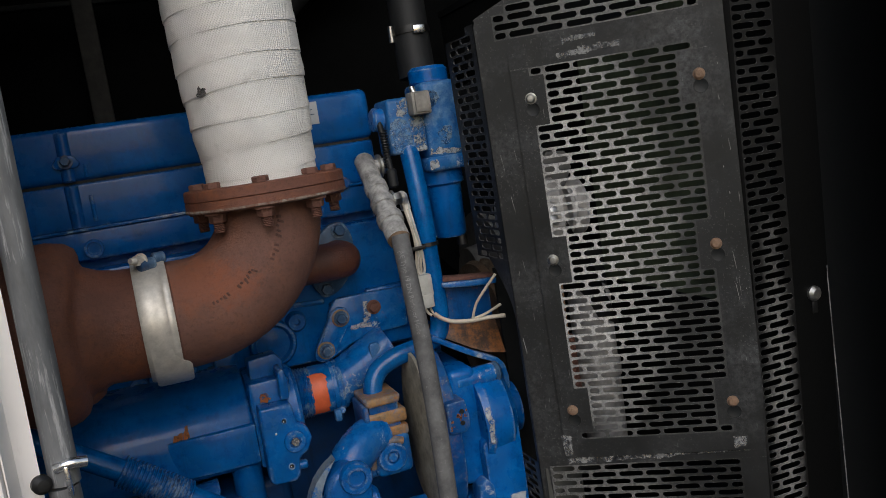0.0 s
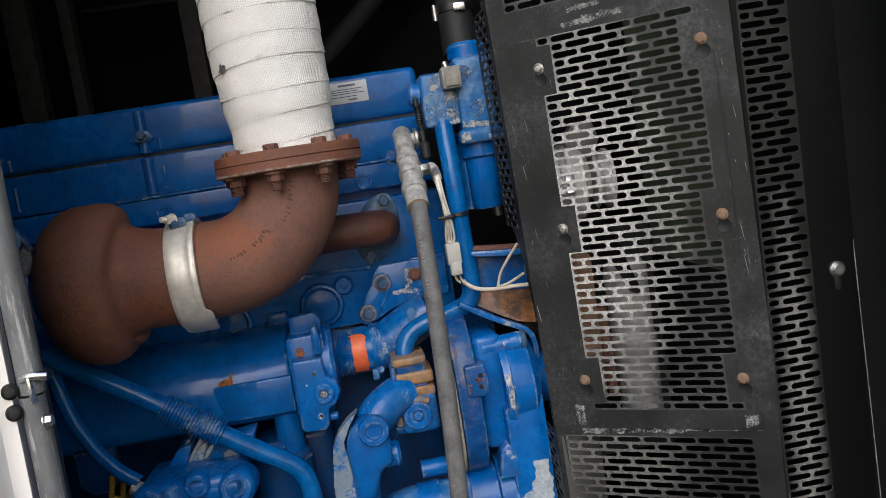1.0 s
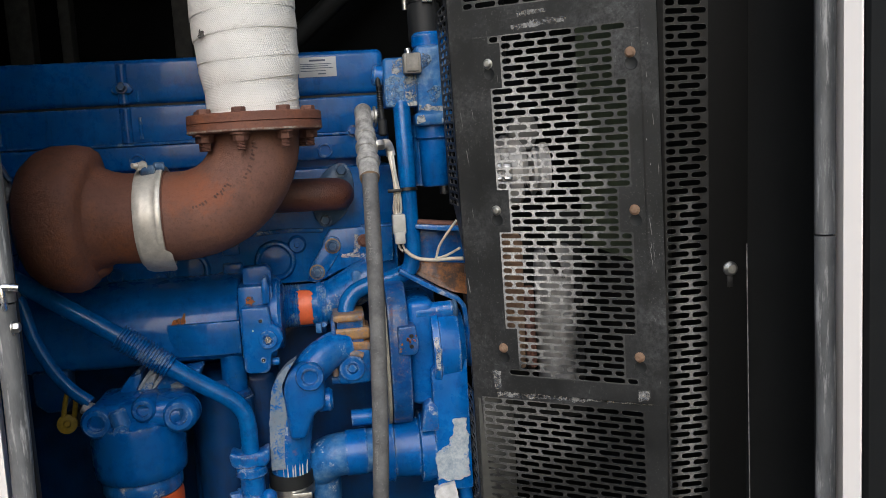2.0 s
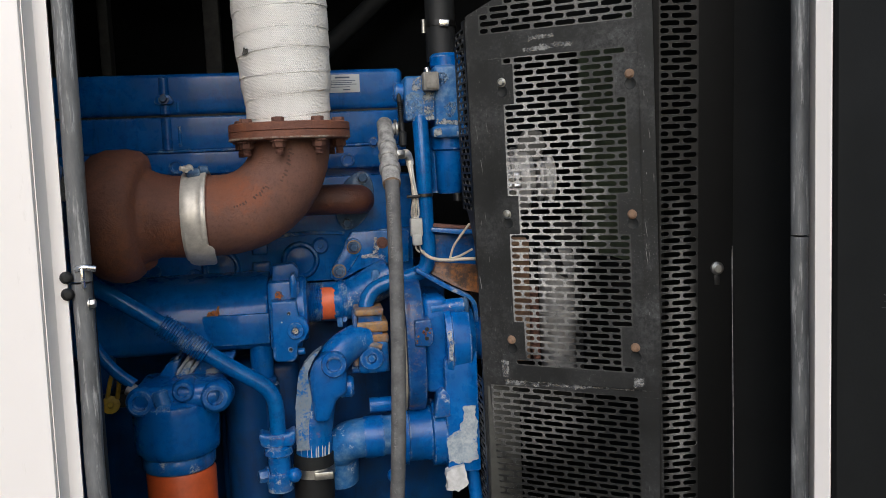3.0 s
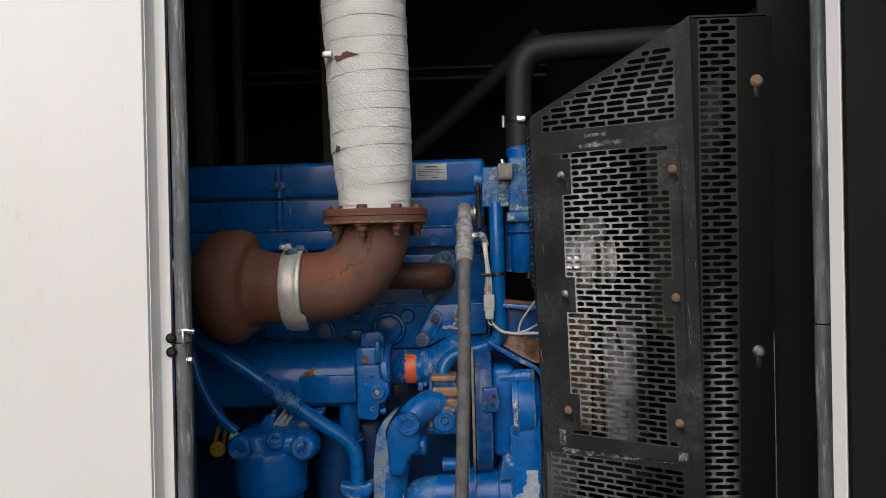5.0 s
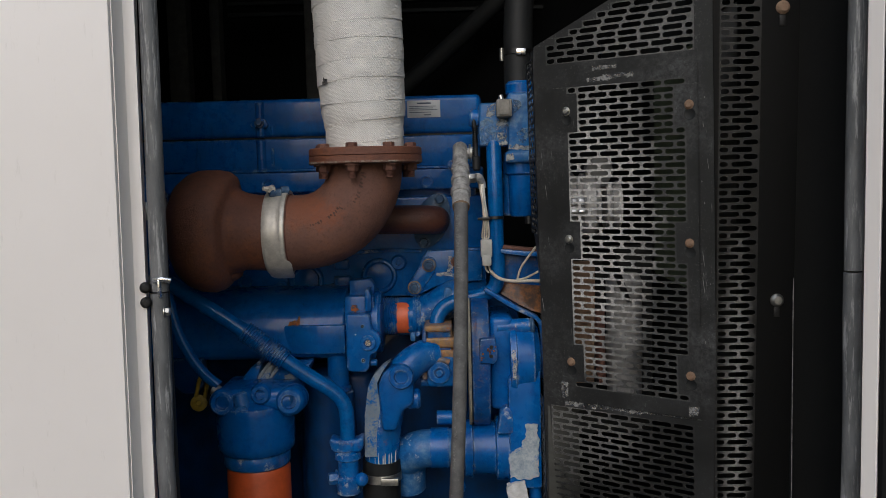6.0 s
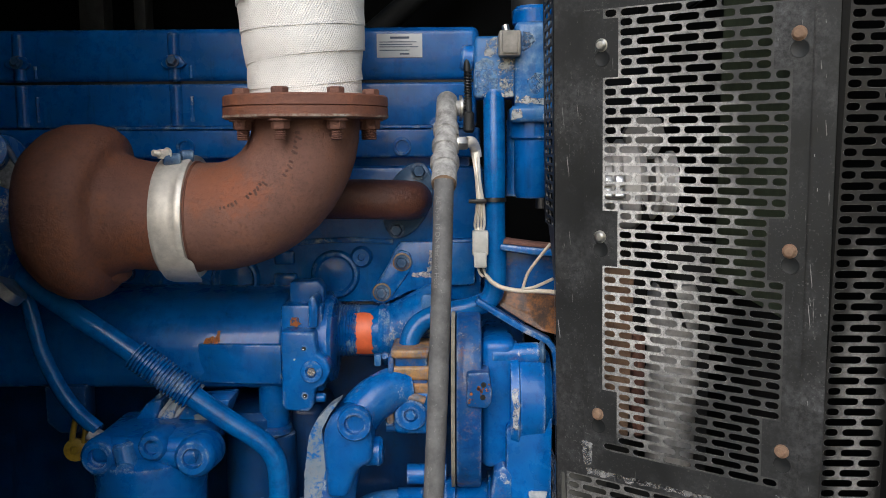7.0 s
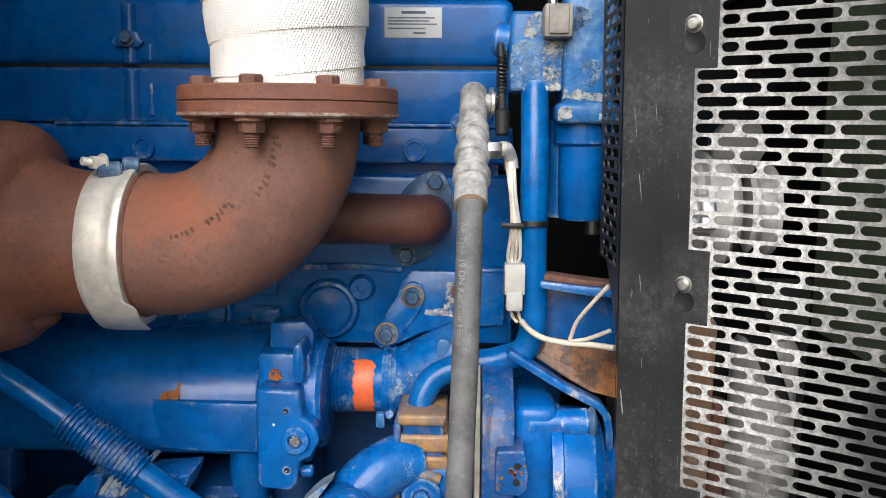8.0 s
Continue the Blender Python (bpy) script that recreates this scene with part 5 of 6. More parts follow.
part("rib", box(0.2785, 0.346, 1.3085, 1.385, 1.0385, 1.0575, 0.0055, 3), OCHRE, th, "rust-stained rib")
part("hood", tube([(0.276, 1.312, 0.996), (0.277, 1.306, 1.016), (0.288, 1.304, 1.033), (0.308, 1.303, 1.0385), (0.330, 1.304, 1.032)], 0.0062, 12), OCHRE, th, "rusty arc over the boss")
part("body", box(0.280, 0.345, 1.306, 1.42, 0.975, 1.046, 0.012, 3), BLUE_WORN, th)
part("boss", ring_on(0.3085, 1.308, 1.010, 0.011, 0.0245, 0.010), BLUE, th)
part("bolt", hexbolt((0.3085, 1.302, 1.010), (0, -1, 0), 0.008, 0.006, washer=False), BLUE_WORN, th)
part("elbow", tube([(0.300, 1.33, 1.046), (0.274, 1.318, 1.044), (0.243, 1.303, 1.026), (0.216, 1.294, 0.990), (0.198, 1.291, 0.945), (0.186, 1.292, 0.88), (0.180, 1.295, 0.822)], lambda s: 0.033 + 0.004 * s, 30), BLUE_WORN, th)
part("cheek", prism([(0.184, 1.008), (0.181, 0.985), (0.186, 0.90), (0.216, 0.90), (0.232, 0.945), (0.254, 0.955), (0.256, 0.992), (0.246, 1.028), (0.220, 1.040), (0.196, 1.028)], xz, 1.240, 1.30, 0.010, 3), BLUE, th)
part("core", box(0.2795, 0.338, 1.322, 1.388, 1.040, 1.108, 0.004), OCHRE, th, "rust-stained block between the ribs")
part("boss", ring_on(0.2305, 1.241, 1.0185, 0.015, 0.0255, 0.012), BLUE, th)
part("boss", rod((0.238, 1.275, 0.962), (0.268, 1.275, 0.962), 0.022, 20, 0.005), BLUE, th)
part("flank_plate", prism(ragged([(0.2075, 1.0480), (0.190, 1.036), (0.172, 1.018), (0.158, 0.990), (0.150, 0.930), (0.1475, 0.842), (0.192, 0.842), (0.188, 0.900), (0.182, 0.960), (0.178, 1.000), (0.186, 1.018)], 0.0012, 0.006, 21), xz, 1.258, 1.285, 0.0), FLAKED_GREY, th, "bare grey flank with flaked white paint", smooth=0)
rng = random.Random(3)
for k in range(9):
    x = 0.158 + k * 0.0068 + rng.uniform(-0.002, 0.002)
    z1 = rng.uniform(0.85, 0.90)
    part("paint_drip", tube([(x, 1.2955 - math.sqrt(max(0.0, 0.0372 ** 2 - (x - 0.182) ** 2)), z1), (x - 0.001, 1.2955 - math.sqrt(max(0.0, 0.0372 ** 2 - (x - 0.183) ** 2)), 0.824)], rng.uniform(0.0009, 0.0018), 6), WHITEPAINT, th)

bh = thing("coolant_hose", "black rubber coolant hose with a steel worm clamp", "hose", (0.18, 1.30, 0.42))
part("hose", tube([(0.180, 1.296, 0.828), (0.178, 1.30, 0.76), (0.176, 1.31, 0.65), (0.176, 1.33, 0.40)], 0.041, 28), RUBBER_BLACK, bh)
cl = part("worm_clamp", lathe((0.179, 1.298, 0.790), (0, 0, 1), [(-0.009, 0.041), (-0.009, 0.0428), (0.009, 0.0428), (0.009, 0.041)], 32), ZINC, bh)
part("screw_housing", box(0.180, 0.218, 1.248, 1.262, 0.781, 0.797, 0.002), ZINC, cl)

wp = thing("water_pump", "blue water pump with chalky white patch", "pump", (0.42, 1.30, 0.72))
part("inlet", tube([(0.345, 1.32, 0.840), (0.300, 1.318, 0.840), (0.262, 1.316, 0.838), (0.240, 1.325, 0.825), (0.232, 1.345, 0.80), (0.230, 1.36, 0.74)], 0.041, 30), BLUE_CHALK, wp)
part("inlet_collar", lathe((0.285, 1.318, 0.840), (1, 0, 0), [(0, 0.03), (0, 0.0435), (0.040, 0.0435), (0.042, 0.03)], 32), BLUE, wp)
part("body", lathe((0.340, 1.33, 0.835), (1, 0, 0), [(0, 0), (0, 0.042), (0.006, 0.045), (0.018, 0.045), (0.02, 0.062), (0.036, 0.064), (0.038, 0.056), (0.085, 0.058), (0.088, 0.07), (0.115, 0.07), (0.118, 0)], 40), BLUE, wp)
part("lug", prism([(0.428, 0.885), (0.436, 0.935), (0.450, 0.945), (0.462, 0.93), (0.462, 0.885)], xz, 1.26, 1.30, 0.004), BLUE_WORN, wp)
part("back_plate", prism([(0.453, 0.765), (0.453, 1.00), (0.470, 1.02), (0.522, 1.02), (0.522, 0.765)], xz, 1.262, 1.32, 0.005), BLUE, wp)
part("white_patch", prism(ragged([(0.455, 0.790), (0.452, 0.842), (0.466, 0.850), (0.478, 0.862), (0.490, 0.880), (0.487, 0.905), (0.514, 0.905), (0.516, 0.792), (0.490, 0.786)], 0.004, 0.004, 1), xz, 1.2575, 1.2612), FLAKED, wp, "flaking white paint", smooth=0)
part("foot", prism(ragged([(0.448, 0.735), (0.446, 0.775), (0.485, 0.785), (0.492, 0.745), (0.470, 0.73)], 0.003, 0.006, 4), xz, 1.25, 1.275), WHITEPAINT, wp, smooth=0)
part("strut", rod((0.505, 1.29, 0.79), (0.520, 1.29, 0.62), 0.014, 14), BLUE, wp)
part("tie_rod", rod((0.268, 1.33, 0.985), (0.345, 1.33, 0.985), 0.011, 16), BLUE, wp)
part("tie_rod", rod((0.300, 1.335, 0.902), (0.362, 1.335, 0.902), 0.016, 16), BLUE, wp)
part("boss", blob((0.345, 1.31, 0.755), 0.016), BLUE, wp)

gh = thing("gear_housing", "blue timing gear housing with rust-stained rim", "housing", (0.42, 1.30, 0.80))
ol = []
for k in range(24):
    t = 2 * math.pi * k / 24
    c, s = math.cos(t), math.sin(t)
    ol.append((1.335 + 0.085 * c * (0.75 + 0.25 * abs(c)), 1.0 + (0.165 if s > 0 else 0.115) * math.copysign(abs(s) ** 0.7, s)))
part("rim", prism(ol, yz, 0.371, 0.377, 0.001), CHALK, gh, "rusty edge")
part("case", prism([(a, b) for a, b in ol], yz, 0.378, 0.417, 0.006), BLUE_RUSTY, gh)
part("cover", box(0.417, 0.468, 1.285, 1.46, 0.93, 1.130, 0.012, 3), BLUE, gh)
plate2 = part("pad", prism([(0.3945, 1.040), (0.394, 1.0885), (0.397, 1.0915), (0.427, 1.0925), (0.4315, 1.064), (0.430, 1.046), (0.423, 1.038)], xz, 1.2450, 1.30, 0.003), BLUE_RUSTY, gh, "drilled pad with rust stains")
for x, z in ((0.419, 1.0740), (0.418, 1.0550)):
    part("hole", lathe((x, 1.2448, z), (0, -1, 0), [(0, 0.0), (0, 0.0042), (0.0008, 0.0040), (0.0008, 0.0032), (0.0002, 0.003), (0.0002, 0)], 12), PANEL, plate2)
rng = random.Random(44)
for k in range(16):
    x, z = 0.4165 + rng.gauss(0, 0.0052), 1.0625 + rng.gauss(0, 0.0085)
    if k > 12:
        x, z = 0.398 + rng.uniform(-0.002, 0.006), 1.044 + rng.uniform(-0.002, 0.010)
    r = rng.uniform(0.0010, 0.0030)
    part("rust_bloom", prism(ragged([(x - r, z - r * 0.7), (x - r * 0.5, z + r), (x + r * 0.9, z + r * 0.6), (x + r * 0.6, z - r)], 0.0018, 0.0009, k), xz, 1.2445, 1.2451), (RUST_BOLT, RUST_SPOT)[k % 2], plate2, "rust speck", smooth=0)
drum = part("drum", lathe((0.460, 1.335, 1.03), (1, 0, 0), [(0, 0), (0, 0.086), (0.012, 0.088), (0.014, 0.083), (0.050, 0.081), (0.062, 0.070), (0.066, 0.045), (0.085, 0.045), (0.085, 0)], 48), BLUE, gh, "round accessory drive cover")
part("flake", cyl_patch((0.461, 1.335, 1.03), 0.0886, -0.30, 0.42, 0.001, 0.0105, 5), WHITEFLAKE, drum, "flaked white paint")
part("nipple", rod((0.430, 1.30, 1.106), (0.506, 1.30, 1.108), 0.0165, 20, 0.004), BLUE_WORN, gh)
part("nipple_cap", rod((0.504, 1.30, 1.1078), (0.513, 1.30, 1.1082), 0.0180, 20, 0.003), BLUE_GREY, gh)

rb = thing("mount_bracket", "rust-streaked blue steel bracket under the guard", "bracket", (0.48, 1.34, 1.13))
part("back_plate", prism([(0.428, 1.264), (0.432, 1.196), (0.545, 1.180), (0.545, 1.256)], xz, 1.366, 1.376, 0.003), BLUE_RUSTY, rb, "dusty blue upright plate")
shelf = prism([(0.424, 1.198), (0.426, 1.183), (0.442, 1.172), (0.462, 1.160), (0.486, 1.146), (0.510, 1.134), (0.545, 1.126), (0.545, 1.184)], xz, 1.330, 1.340, 0.003)
for v in shelf.verts:
    v.co.y += (v.co.z - 1.128) * 0.5
part("shelf", shelf, STREAK, rb, "rust-streaked sloping web")
edge_path = [(0.412, 1.190), (0.426, 1.181), (0.442, 1.171), (0.462, 1.1585), (0.484, 1.1455), (0.506, 1.1345), (0.522, 1.126), (0.5325, 1.112), (0.5365, 1.092), (0.5365, 1.03)]
lip = []
for k, (px, pz) in enumerate(edge_path):
    qx, qz = edge_path[min(k + 1, len(edge_path) - 1)]
    ox, oz = edge_path[max(k - 1, 0)]
    dx, dz = qx - ox, qz - oz
    ln = math.hypot(dx, dz)
    lip.append((px + dz / ln * 0.0095, pz - dx / ln * 0.0095))
part("arm", prism(edge_path + lip[::-1], xz, 1.312, 1.338, 0.0022), BLUE_WORN, rb, "blue folded lip")
part("upper_arm", prism([(0.446, 1.271), (0.446, 1.262), (0.50, 1.254), (0.545, 1.251), (0.545, 1.262), (0.50, 1.265)], xz, 1.325, 1.37, 0.003), BLUE_WORN, rb)
part("rusty_top", prism([(0.452, 1.2785), (0.450, 1.2715), (0.500, 1.2655), (0.545, 1.2625), (0.545, 1.2675), (0.500, 1.272)], xz, 1.330, 1.362, 0.001), RUST_BOLT, rb, "rusted top edge")

# ---- crankcase breather and sensor block ----
sb = thing("sensor_block", "blue coolant header with a chalky grey sensor plug", "housing", (0.46, 1.37, 1.33))
part("head", box(0.406, 0.470, 1.352, 1.43, 1.492, 1.585, 0.007, 3), BLUE_CHALK, sb)
part("nose", rod((0.409, 1.385, 1.553), (0.386, 1.385, 1.556), 0.020, 20, 0.004), BLUE_WORN, sb)
part("side", box(0.468, 0.530, 1.345, 1.44, 1.468, 1.605, 0.008, 3), BLUE_CHALK, sb)
part("flange", box(0.461, 0.535, 1.340, 1.44, 1.455, 1.480, 0.007, 3), BLUE_CHALK, sb)
part("cap", rod((0.50, 1.39, 1.60), (0.50, 1.39, 1.632), 0.034, 24, 0.006), BLUE, sb)
for pts, y, mat, sd in (
        ([(0.444, 1.4935), (0.446, 1.520), (0.440, 1.546), (0.452, 1.553), (0.469, 1.550), (0.466, 1.520), (0.4665, 1.4935)], 1.3512, CORRODED, 11),
        ([(0.410, 1.500), (0.409, 1.545), (0.424, 1.552), (0.438, 1.545), (0.443, 1.520), (0.440, 1.497), (0.424, 1.494)], 1.3514, PALE_BLUE, 12),
        ([(0.420, 1.556), (0.424, 1.578), (0.440, 1.582), (0.442, 1.560), (0.432, 1.553)], 1.3512, CORRODED, 13),
        ([(0.478, 1.562), (0.480, 1.590), (0.492, 1.588), (0.500, 1.575), (0.490, 1.565)], 1.3442, PALE_BLUE, 14),
        ([(0.492, 1.500), (0.488, 1.516), (0.496, 1.530), (0.512, 1.528), (0.510, 1.506), (0.500, 1.496)], 1.3442, PALE_BLUE, 15),
        ([(0.468, 1.484), (0.470, 1.494), (0.500, 1.491), (0.526, 1.488), (0.520, 1.483)], 1.3440, CORRODED, 16),
        ([(0.464, 1.459), (0.463, 1.474), (0.476, 1.476), (0.480, 1.464)], 1.3392, CORRODED, 17)):
    part("corrosion", prism(ragged(pts, 0.0032, 0.0025, sd), xz, y, y + 0.0008), mat, sb, "white corrosion bloom" if mat == CORRODED else "chalky pale blue bloom", smooth=0)
plug = part("sensor_plug", box(0.443, 0.476, 1.325, 1.36, 1.552, 1.590, 0.004), PLUG_DUSTY, sb, "dusty grey sensor plug")
part("plug_tab", box(0.448, 0.471, 1.3215, 1.328, 1.556, 1.588, 0.002), PLUG_DUSTY, plug)
part("plug_boot", rod((0.456, 1.345, 1.586), (0.453, 1.348, 1.599), 0.0055, 12), ZINC, plug)
part("canister", lathe((0.4985, 1.39, 1.338), (0, 0, 1), [(0, 0), (0, 0.024), (0.005, 0.028), (0.09, 0.030), (0.094, 0.036), (0.125, 0.036), (0.125, 0)], 32), BLUE, sb)
part("stud", rod((0.512, 1.375, 1.338), (0.512, 1.375, 1.322), 0.009, 14), STEEL_DARK, sb)
part("column", rod((0.470, 1.40, 1.34), (0.470, 1.40, 1.46), 0.012, 14), BLUE_WORN, sb)

bigh = thing("radiator_top_hose", "black rubber radiator top hose with a bright clip", "hose", (0.50, 1.43, 1.62))
part("hose", tube([(0.499, 1.44, 1.620), (0.4995, 1.445, 1.70), (0.502, 1.45, 1.785), (0.509, 1.452, 1.830), (0.534, 1.452, 1.862), (0.580, 1.45, 1.872), (0.66, 1.445, 1.875), (0.80, 1.44, 1.880), (1.1, 1.44, 1.885)], 0.0325, 28), RUBBER_BLACK, bigh)
cl = part("clip", lathe((0.4995, 1.445, 1.699), (0, 0.1, 1), [(-0.006, 0.0325), (-0.006, 0.0348), (0.006, 0.0348), (0.006, 0.0325)], 36), STEEL_DARK, bigh)
part("clip_lug", box(0.4925, 0.5145, 1.405, 1.4125, 1.692, 1.706, 0.002), SHINY, cl)
part("clip_screw", rod((0.4625, 1.44, 1.684), (0.4625, 1.44, 1.712), 0.005, 12), ZINC, cl)

# ---- ribbed hose with crimped end ----
rh = thing("radiator_hose", "dusty black rubber hose with a crimped steel end", "hose", (0.355, 1.30, 0.42))
HP = [(0.3626, 1.243, 1.372), (0.3612, 1.2213, 1.30), (0.3586, 1.196, 1.20), (0.3552, 1.177, 1.10), (0.351, 1.165, 1.00), (0.346, 1.160, 0.90), (0.340, 1.161, 0.80), (0.334, 1.168, 0.70), (0.328, 1.19, 0.42)]
hose = part("hose", tube(HP, 0.0142, 20), HOSE, rh)
axis = Vector((0.3645, 1.398, 1.495)) - Vector((0.3626, 1.250, 1.366))
prof = [(0, 0), (0, 0.0172), (0.003, 0.0185), (0.024, 0.0182), (0.0246, 0.0206), (0.027, 0.0215), (0.0345, 0.0213), (0.0352, 0.0180), (0.0385, 0.0176), (0.0492, 0.0173), (0.0498, 0.0200), (0.0585, 0.0204), (0.0592, 0.0172),
        (0.0745, 0.0166), (0.0752, 0.0192), (0.0845, 0.0194), (0.0852, 0.0164), (0.100, 0.0168), (0.128, 0.0165), (0.131, 0.014), (0.131, 0)]
part("crimp", lathe((0.3626, 1.248, 1.366), axis, [(s * 1.49, r) for s, r in prof], 24), CAST_GREY, rh, "crimped steel ferrule")
part("ferrule_rust", lathe((0.3626, 1.2475, 1.3655), axis, [(-0.003, 0.013), (-0.003, 0.0168), (0.002, 0.0180), (0.002, 0.013)], 24), RUST_ORANGE, rh)
part("banjo", rod((0.370, 1.380, 1.478), (0.396, 1.385, 1.478), 0.012, 16, 0.002), CAST_GREY, rh)
part("banjo_nut", hexbolt((0.384, 1.380, 1.478), (1, 0.1, 0), 0.015, 0.012), ZINC, rh)
part("lower_nut", hexbolt((0.380, 1.318, 1.424), (1, 0.1, 0), 0.011, 0.014), ZINC, rh)
part("lower_joint", tube([(0.392, 1.320, 1.424), (0.402, 1.328, 1.426), (0.408, 1.342, 1.415), (0.410, 1.342, 1.402)], 0.0085, 12), CLAMP, rh)


def letters(text, size, mat, spot, x_dir, up, name, parent, label):
    """Words as thin letters of the built-in font, laid at a spot."""
    cu = bpy.data.curves.new("words", "FONT")
    cu.body, cu.size, cu.extrude = text, size, 0.0001
    cu.align_x, cu.align_y = "LEFT", "CENTER"
    tmp = new("words_tmp", cu)
    dg = bpy.context.evaluated_depsgraph_get()
    me = bpy.data.meshes.new_from_object(tmp.evaluated_get(dg))
    bpy.data.objects.remove(tmp)
    b = bmesh.new()
    b.from_mesh(me)
    bpy.data.meshes.remove(me)
    x, u = Vector(x_dir).normalized(), Vector(up).normalized()
    n = x.cross(u)
    for v in b.verts:
        # bend round the hose
        a = v.co.y / 0.0146
        v.co = Vector(spot) + x * v.co.x + u * (0.0146 * math.sin(a)) + n * (0.0146 * math.cos(a) + v.co.z)
    return part(name, b, mat, parent, label, smooth=0)


def hose_at(z):
    for p, q in zip(HP, HP[1:]):
        if q[2] <= z <= p[2]:
            t = (p[2] - z) / (p[2] - q[2])
            return Vector(p).lerp(Vector(q), t), (Vector(q) - Vector(p)).normalized()


for z, text in ((1.348, "AE Type 19 DN Radiator Hose"), (0.985, "SAE 20R4 19 DN Radiator Hose")):
    p, d = hose_at(z)
    u = Vector((0.86, -0.51, 0))
    u = (u - d * u.dot(d)).normalized()
    letters(text, 0.0102, PRINT, p, d, u, "printing", hose, "white printed lettering")

# ---- wiring ----
wr = thing("wiring_loom", "pale wires with a grey plug tied to the pipe", "wiring", (0.43, 1.33, 1.20))
rng = random.Random(5)
for k in range(4):
    dx = (k - 1.5) * 0.003
    part("wire", tube([(0.408 + dx, 1.338, 1.412), (0.412 + dx * 0.6, 1.327 + rng.uniform(-.003, .003), 1.37), (0.4155 + dx, 1.326, 1.335), (0.4145 + dx * 1.6, 1.330 + rng.uniform(-.004, .004), 1.30), (0.414 + dx * 0.6, 1.332, 1.2900)], 0.0022, 8), (WIRE, CLAMP, WIRE, PLUG_GREY)[k], wr)
pl = part("connector", box(0.4030, 0.4280, 1.318, 1.342, 1.254, 1.292, 0.003), PLUG_GREY, wr, "grey plastic connector")
part("connector_lock", box(0.4055, 0.4255, 1.314, 1.330, 1.236, 1.260, 0.003), PLUG_GREY, pl)
for k in range(3):
    part("wire", tube([(0.411 + 0.004 * k, 1.330, 1.2440), (0.414 + 0.004 * k, 1.328, 1.2280), (0.420 + 0.003 * k, 1.324, 1.2210 - 0.002 * k)], 0.0021, 8), RUBBER_BLACK if k == 1 else WIRE, wr)
part("sleeve", tube([(0.424, 1.322, 1.2240), (0.434, 1.315, 1.2140), (0.450, 1.305, 1.2070), (0.475, 1.292, 1.2050), (0.500, 1.279, 1.2070), (0.525, 1.262, 1.2080)], 0.0036, 10), WIRE, wr)
part("wire", tube([(0.478, 1.290, 1.2080), (0.485, 1.282, 1.2330), (0.500, 1.268, 1.2580), (0.515, 1.255, 1.2800)], 0.0024, 8), WIRE, wr)
part("wire", tube([(0.480, 1.289, 1.2080), (0.497, 1.278, 1.2140), (0.520, 1.262, 1.2280)], 0.0024, 8), WIRE, wr)
part("black_lead", tube([(0.395, 1.372, 1.56), (0.397, 1.362, 1.51), (0.3985, 1.355, 1.47)], 0.0048, 10), RUBBER_BLACK, wr)
part("lead_boot", rod((0.3985, 1.354, 1.472), (0.3985, 1.352, 1.440), 0.0085, 14, 0.003), RUBBER_BLACK, wr)
coil = []
for k in range(90):
    t = k / 89
    coil.append((0.397 + 0.0055 * math.cos(k * 0.95), 1.360 + 0.0055 * math.sin(k * 0.95), 1.535 - 0.06 * t))
part("spiral_wrap", tube(coil, 0.0014, 6, n=2), TIE, wr)

# ---- fuel side ----
dp = thing("breather_pipe", "glossy blue pipe with a corrugated sleeve", "pipe", (0.0, 1.27, 0.75))
DP = [(-0.320, 1.280, 1.268), (-0.2190, 1.254, 1.2030), (-0.0945, 1.250, 1.1180), (-0.0095, 1.250, 1.0535), (0.040, 1.250, 1.0180), (0.0850, 1.250, 0.9880), (0.1040, 1.250, 0.9670), (0.1125, 1.250, 0.9400), (0.1135, 1.250, 0.8900), (0.1105, 1.252, 0.77)]
part("pipe", tube(DP, 0.0160, 24), BLUE_CLEAN, dp)
a, b = Vector((-0.0955, 1.2500, 1.1188)), Vector((-0.0110, 1.2500, 1.0547))
ridged = [(0, 0.0)]
n = 19
ln = (b - a).length
for k in range(n):
    s = ln * k / n
    ridged += [(s + 0.0005, 0.0195), (s + ln / n * 0.3, 0.0232), (s + ln / n * 0.6, 0.0232), (s + ln / n * 0.9, 0.0195)]
ridged += [(ln, 0.0)]
part("corrugated_sleeve", lathe(a, b - a, ridged, 24), BLUE_CLEAN, dp)
part("union", lathe((0.1125, 1.251, 0.884), (0, 0, -1), [(0, 0.014), (0, 0.021), (0.003, 0.0245), (0.020, 0.0245), (0.023, 0.021), (0.026, 0.0275), (0.040, 0.0285), (0.044, 0.022), (0.078, 0.0225), (0.082, 0.027), (0.115, 0.025), (0.115, 0)], 24), BLUE_WORN, dp)
part("union_flange", prism([(0.080, 0.892), (0.076, 0.884), (0.080, 0.866), (0.088, 0.860), (0.140, 0.860), (0.147, 0.868), (0.149, 0.890), (0.142, 0.893), (0.134, 0.886), (0.092, 0.886)], xz, 1.232, 1.272, 0.005, 3), BLUE_WORN, dp)
part("union_nut", hexbolt((0.090, 1.246, 0.802), (-1, -0.3, 0), 0.0130, 0.016), BLUE_WORN, dp)
part("union_ball", blob((0.141, 1.240, 0.800), 0.0148), BLUE, dp)

fh = thing("fuel_hose", "thin blue painted fuel hose with a steel end", "hose", (-0.22, 1.26, 0.98))
part("hose", tube([(-0.31300000000000006, 1.3, 1.36), (-0.278, 1.27, 1.25), (-0.254, 1.262, 1.186), (-0.237, 1.255, 1.123), (-0.209, 1.248, 1.067), (-0.179, 1.24, 1.031), (-0.149, 1.235, 1.007)], 0.0115, 16), BLUE_CLEAN, fh)
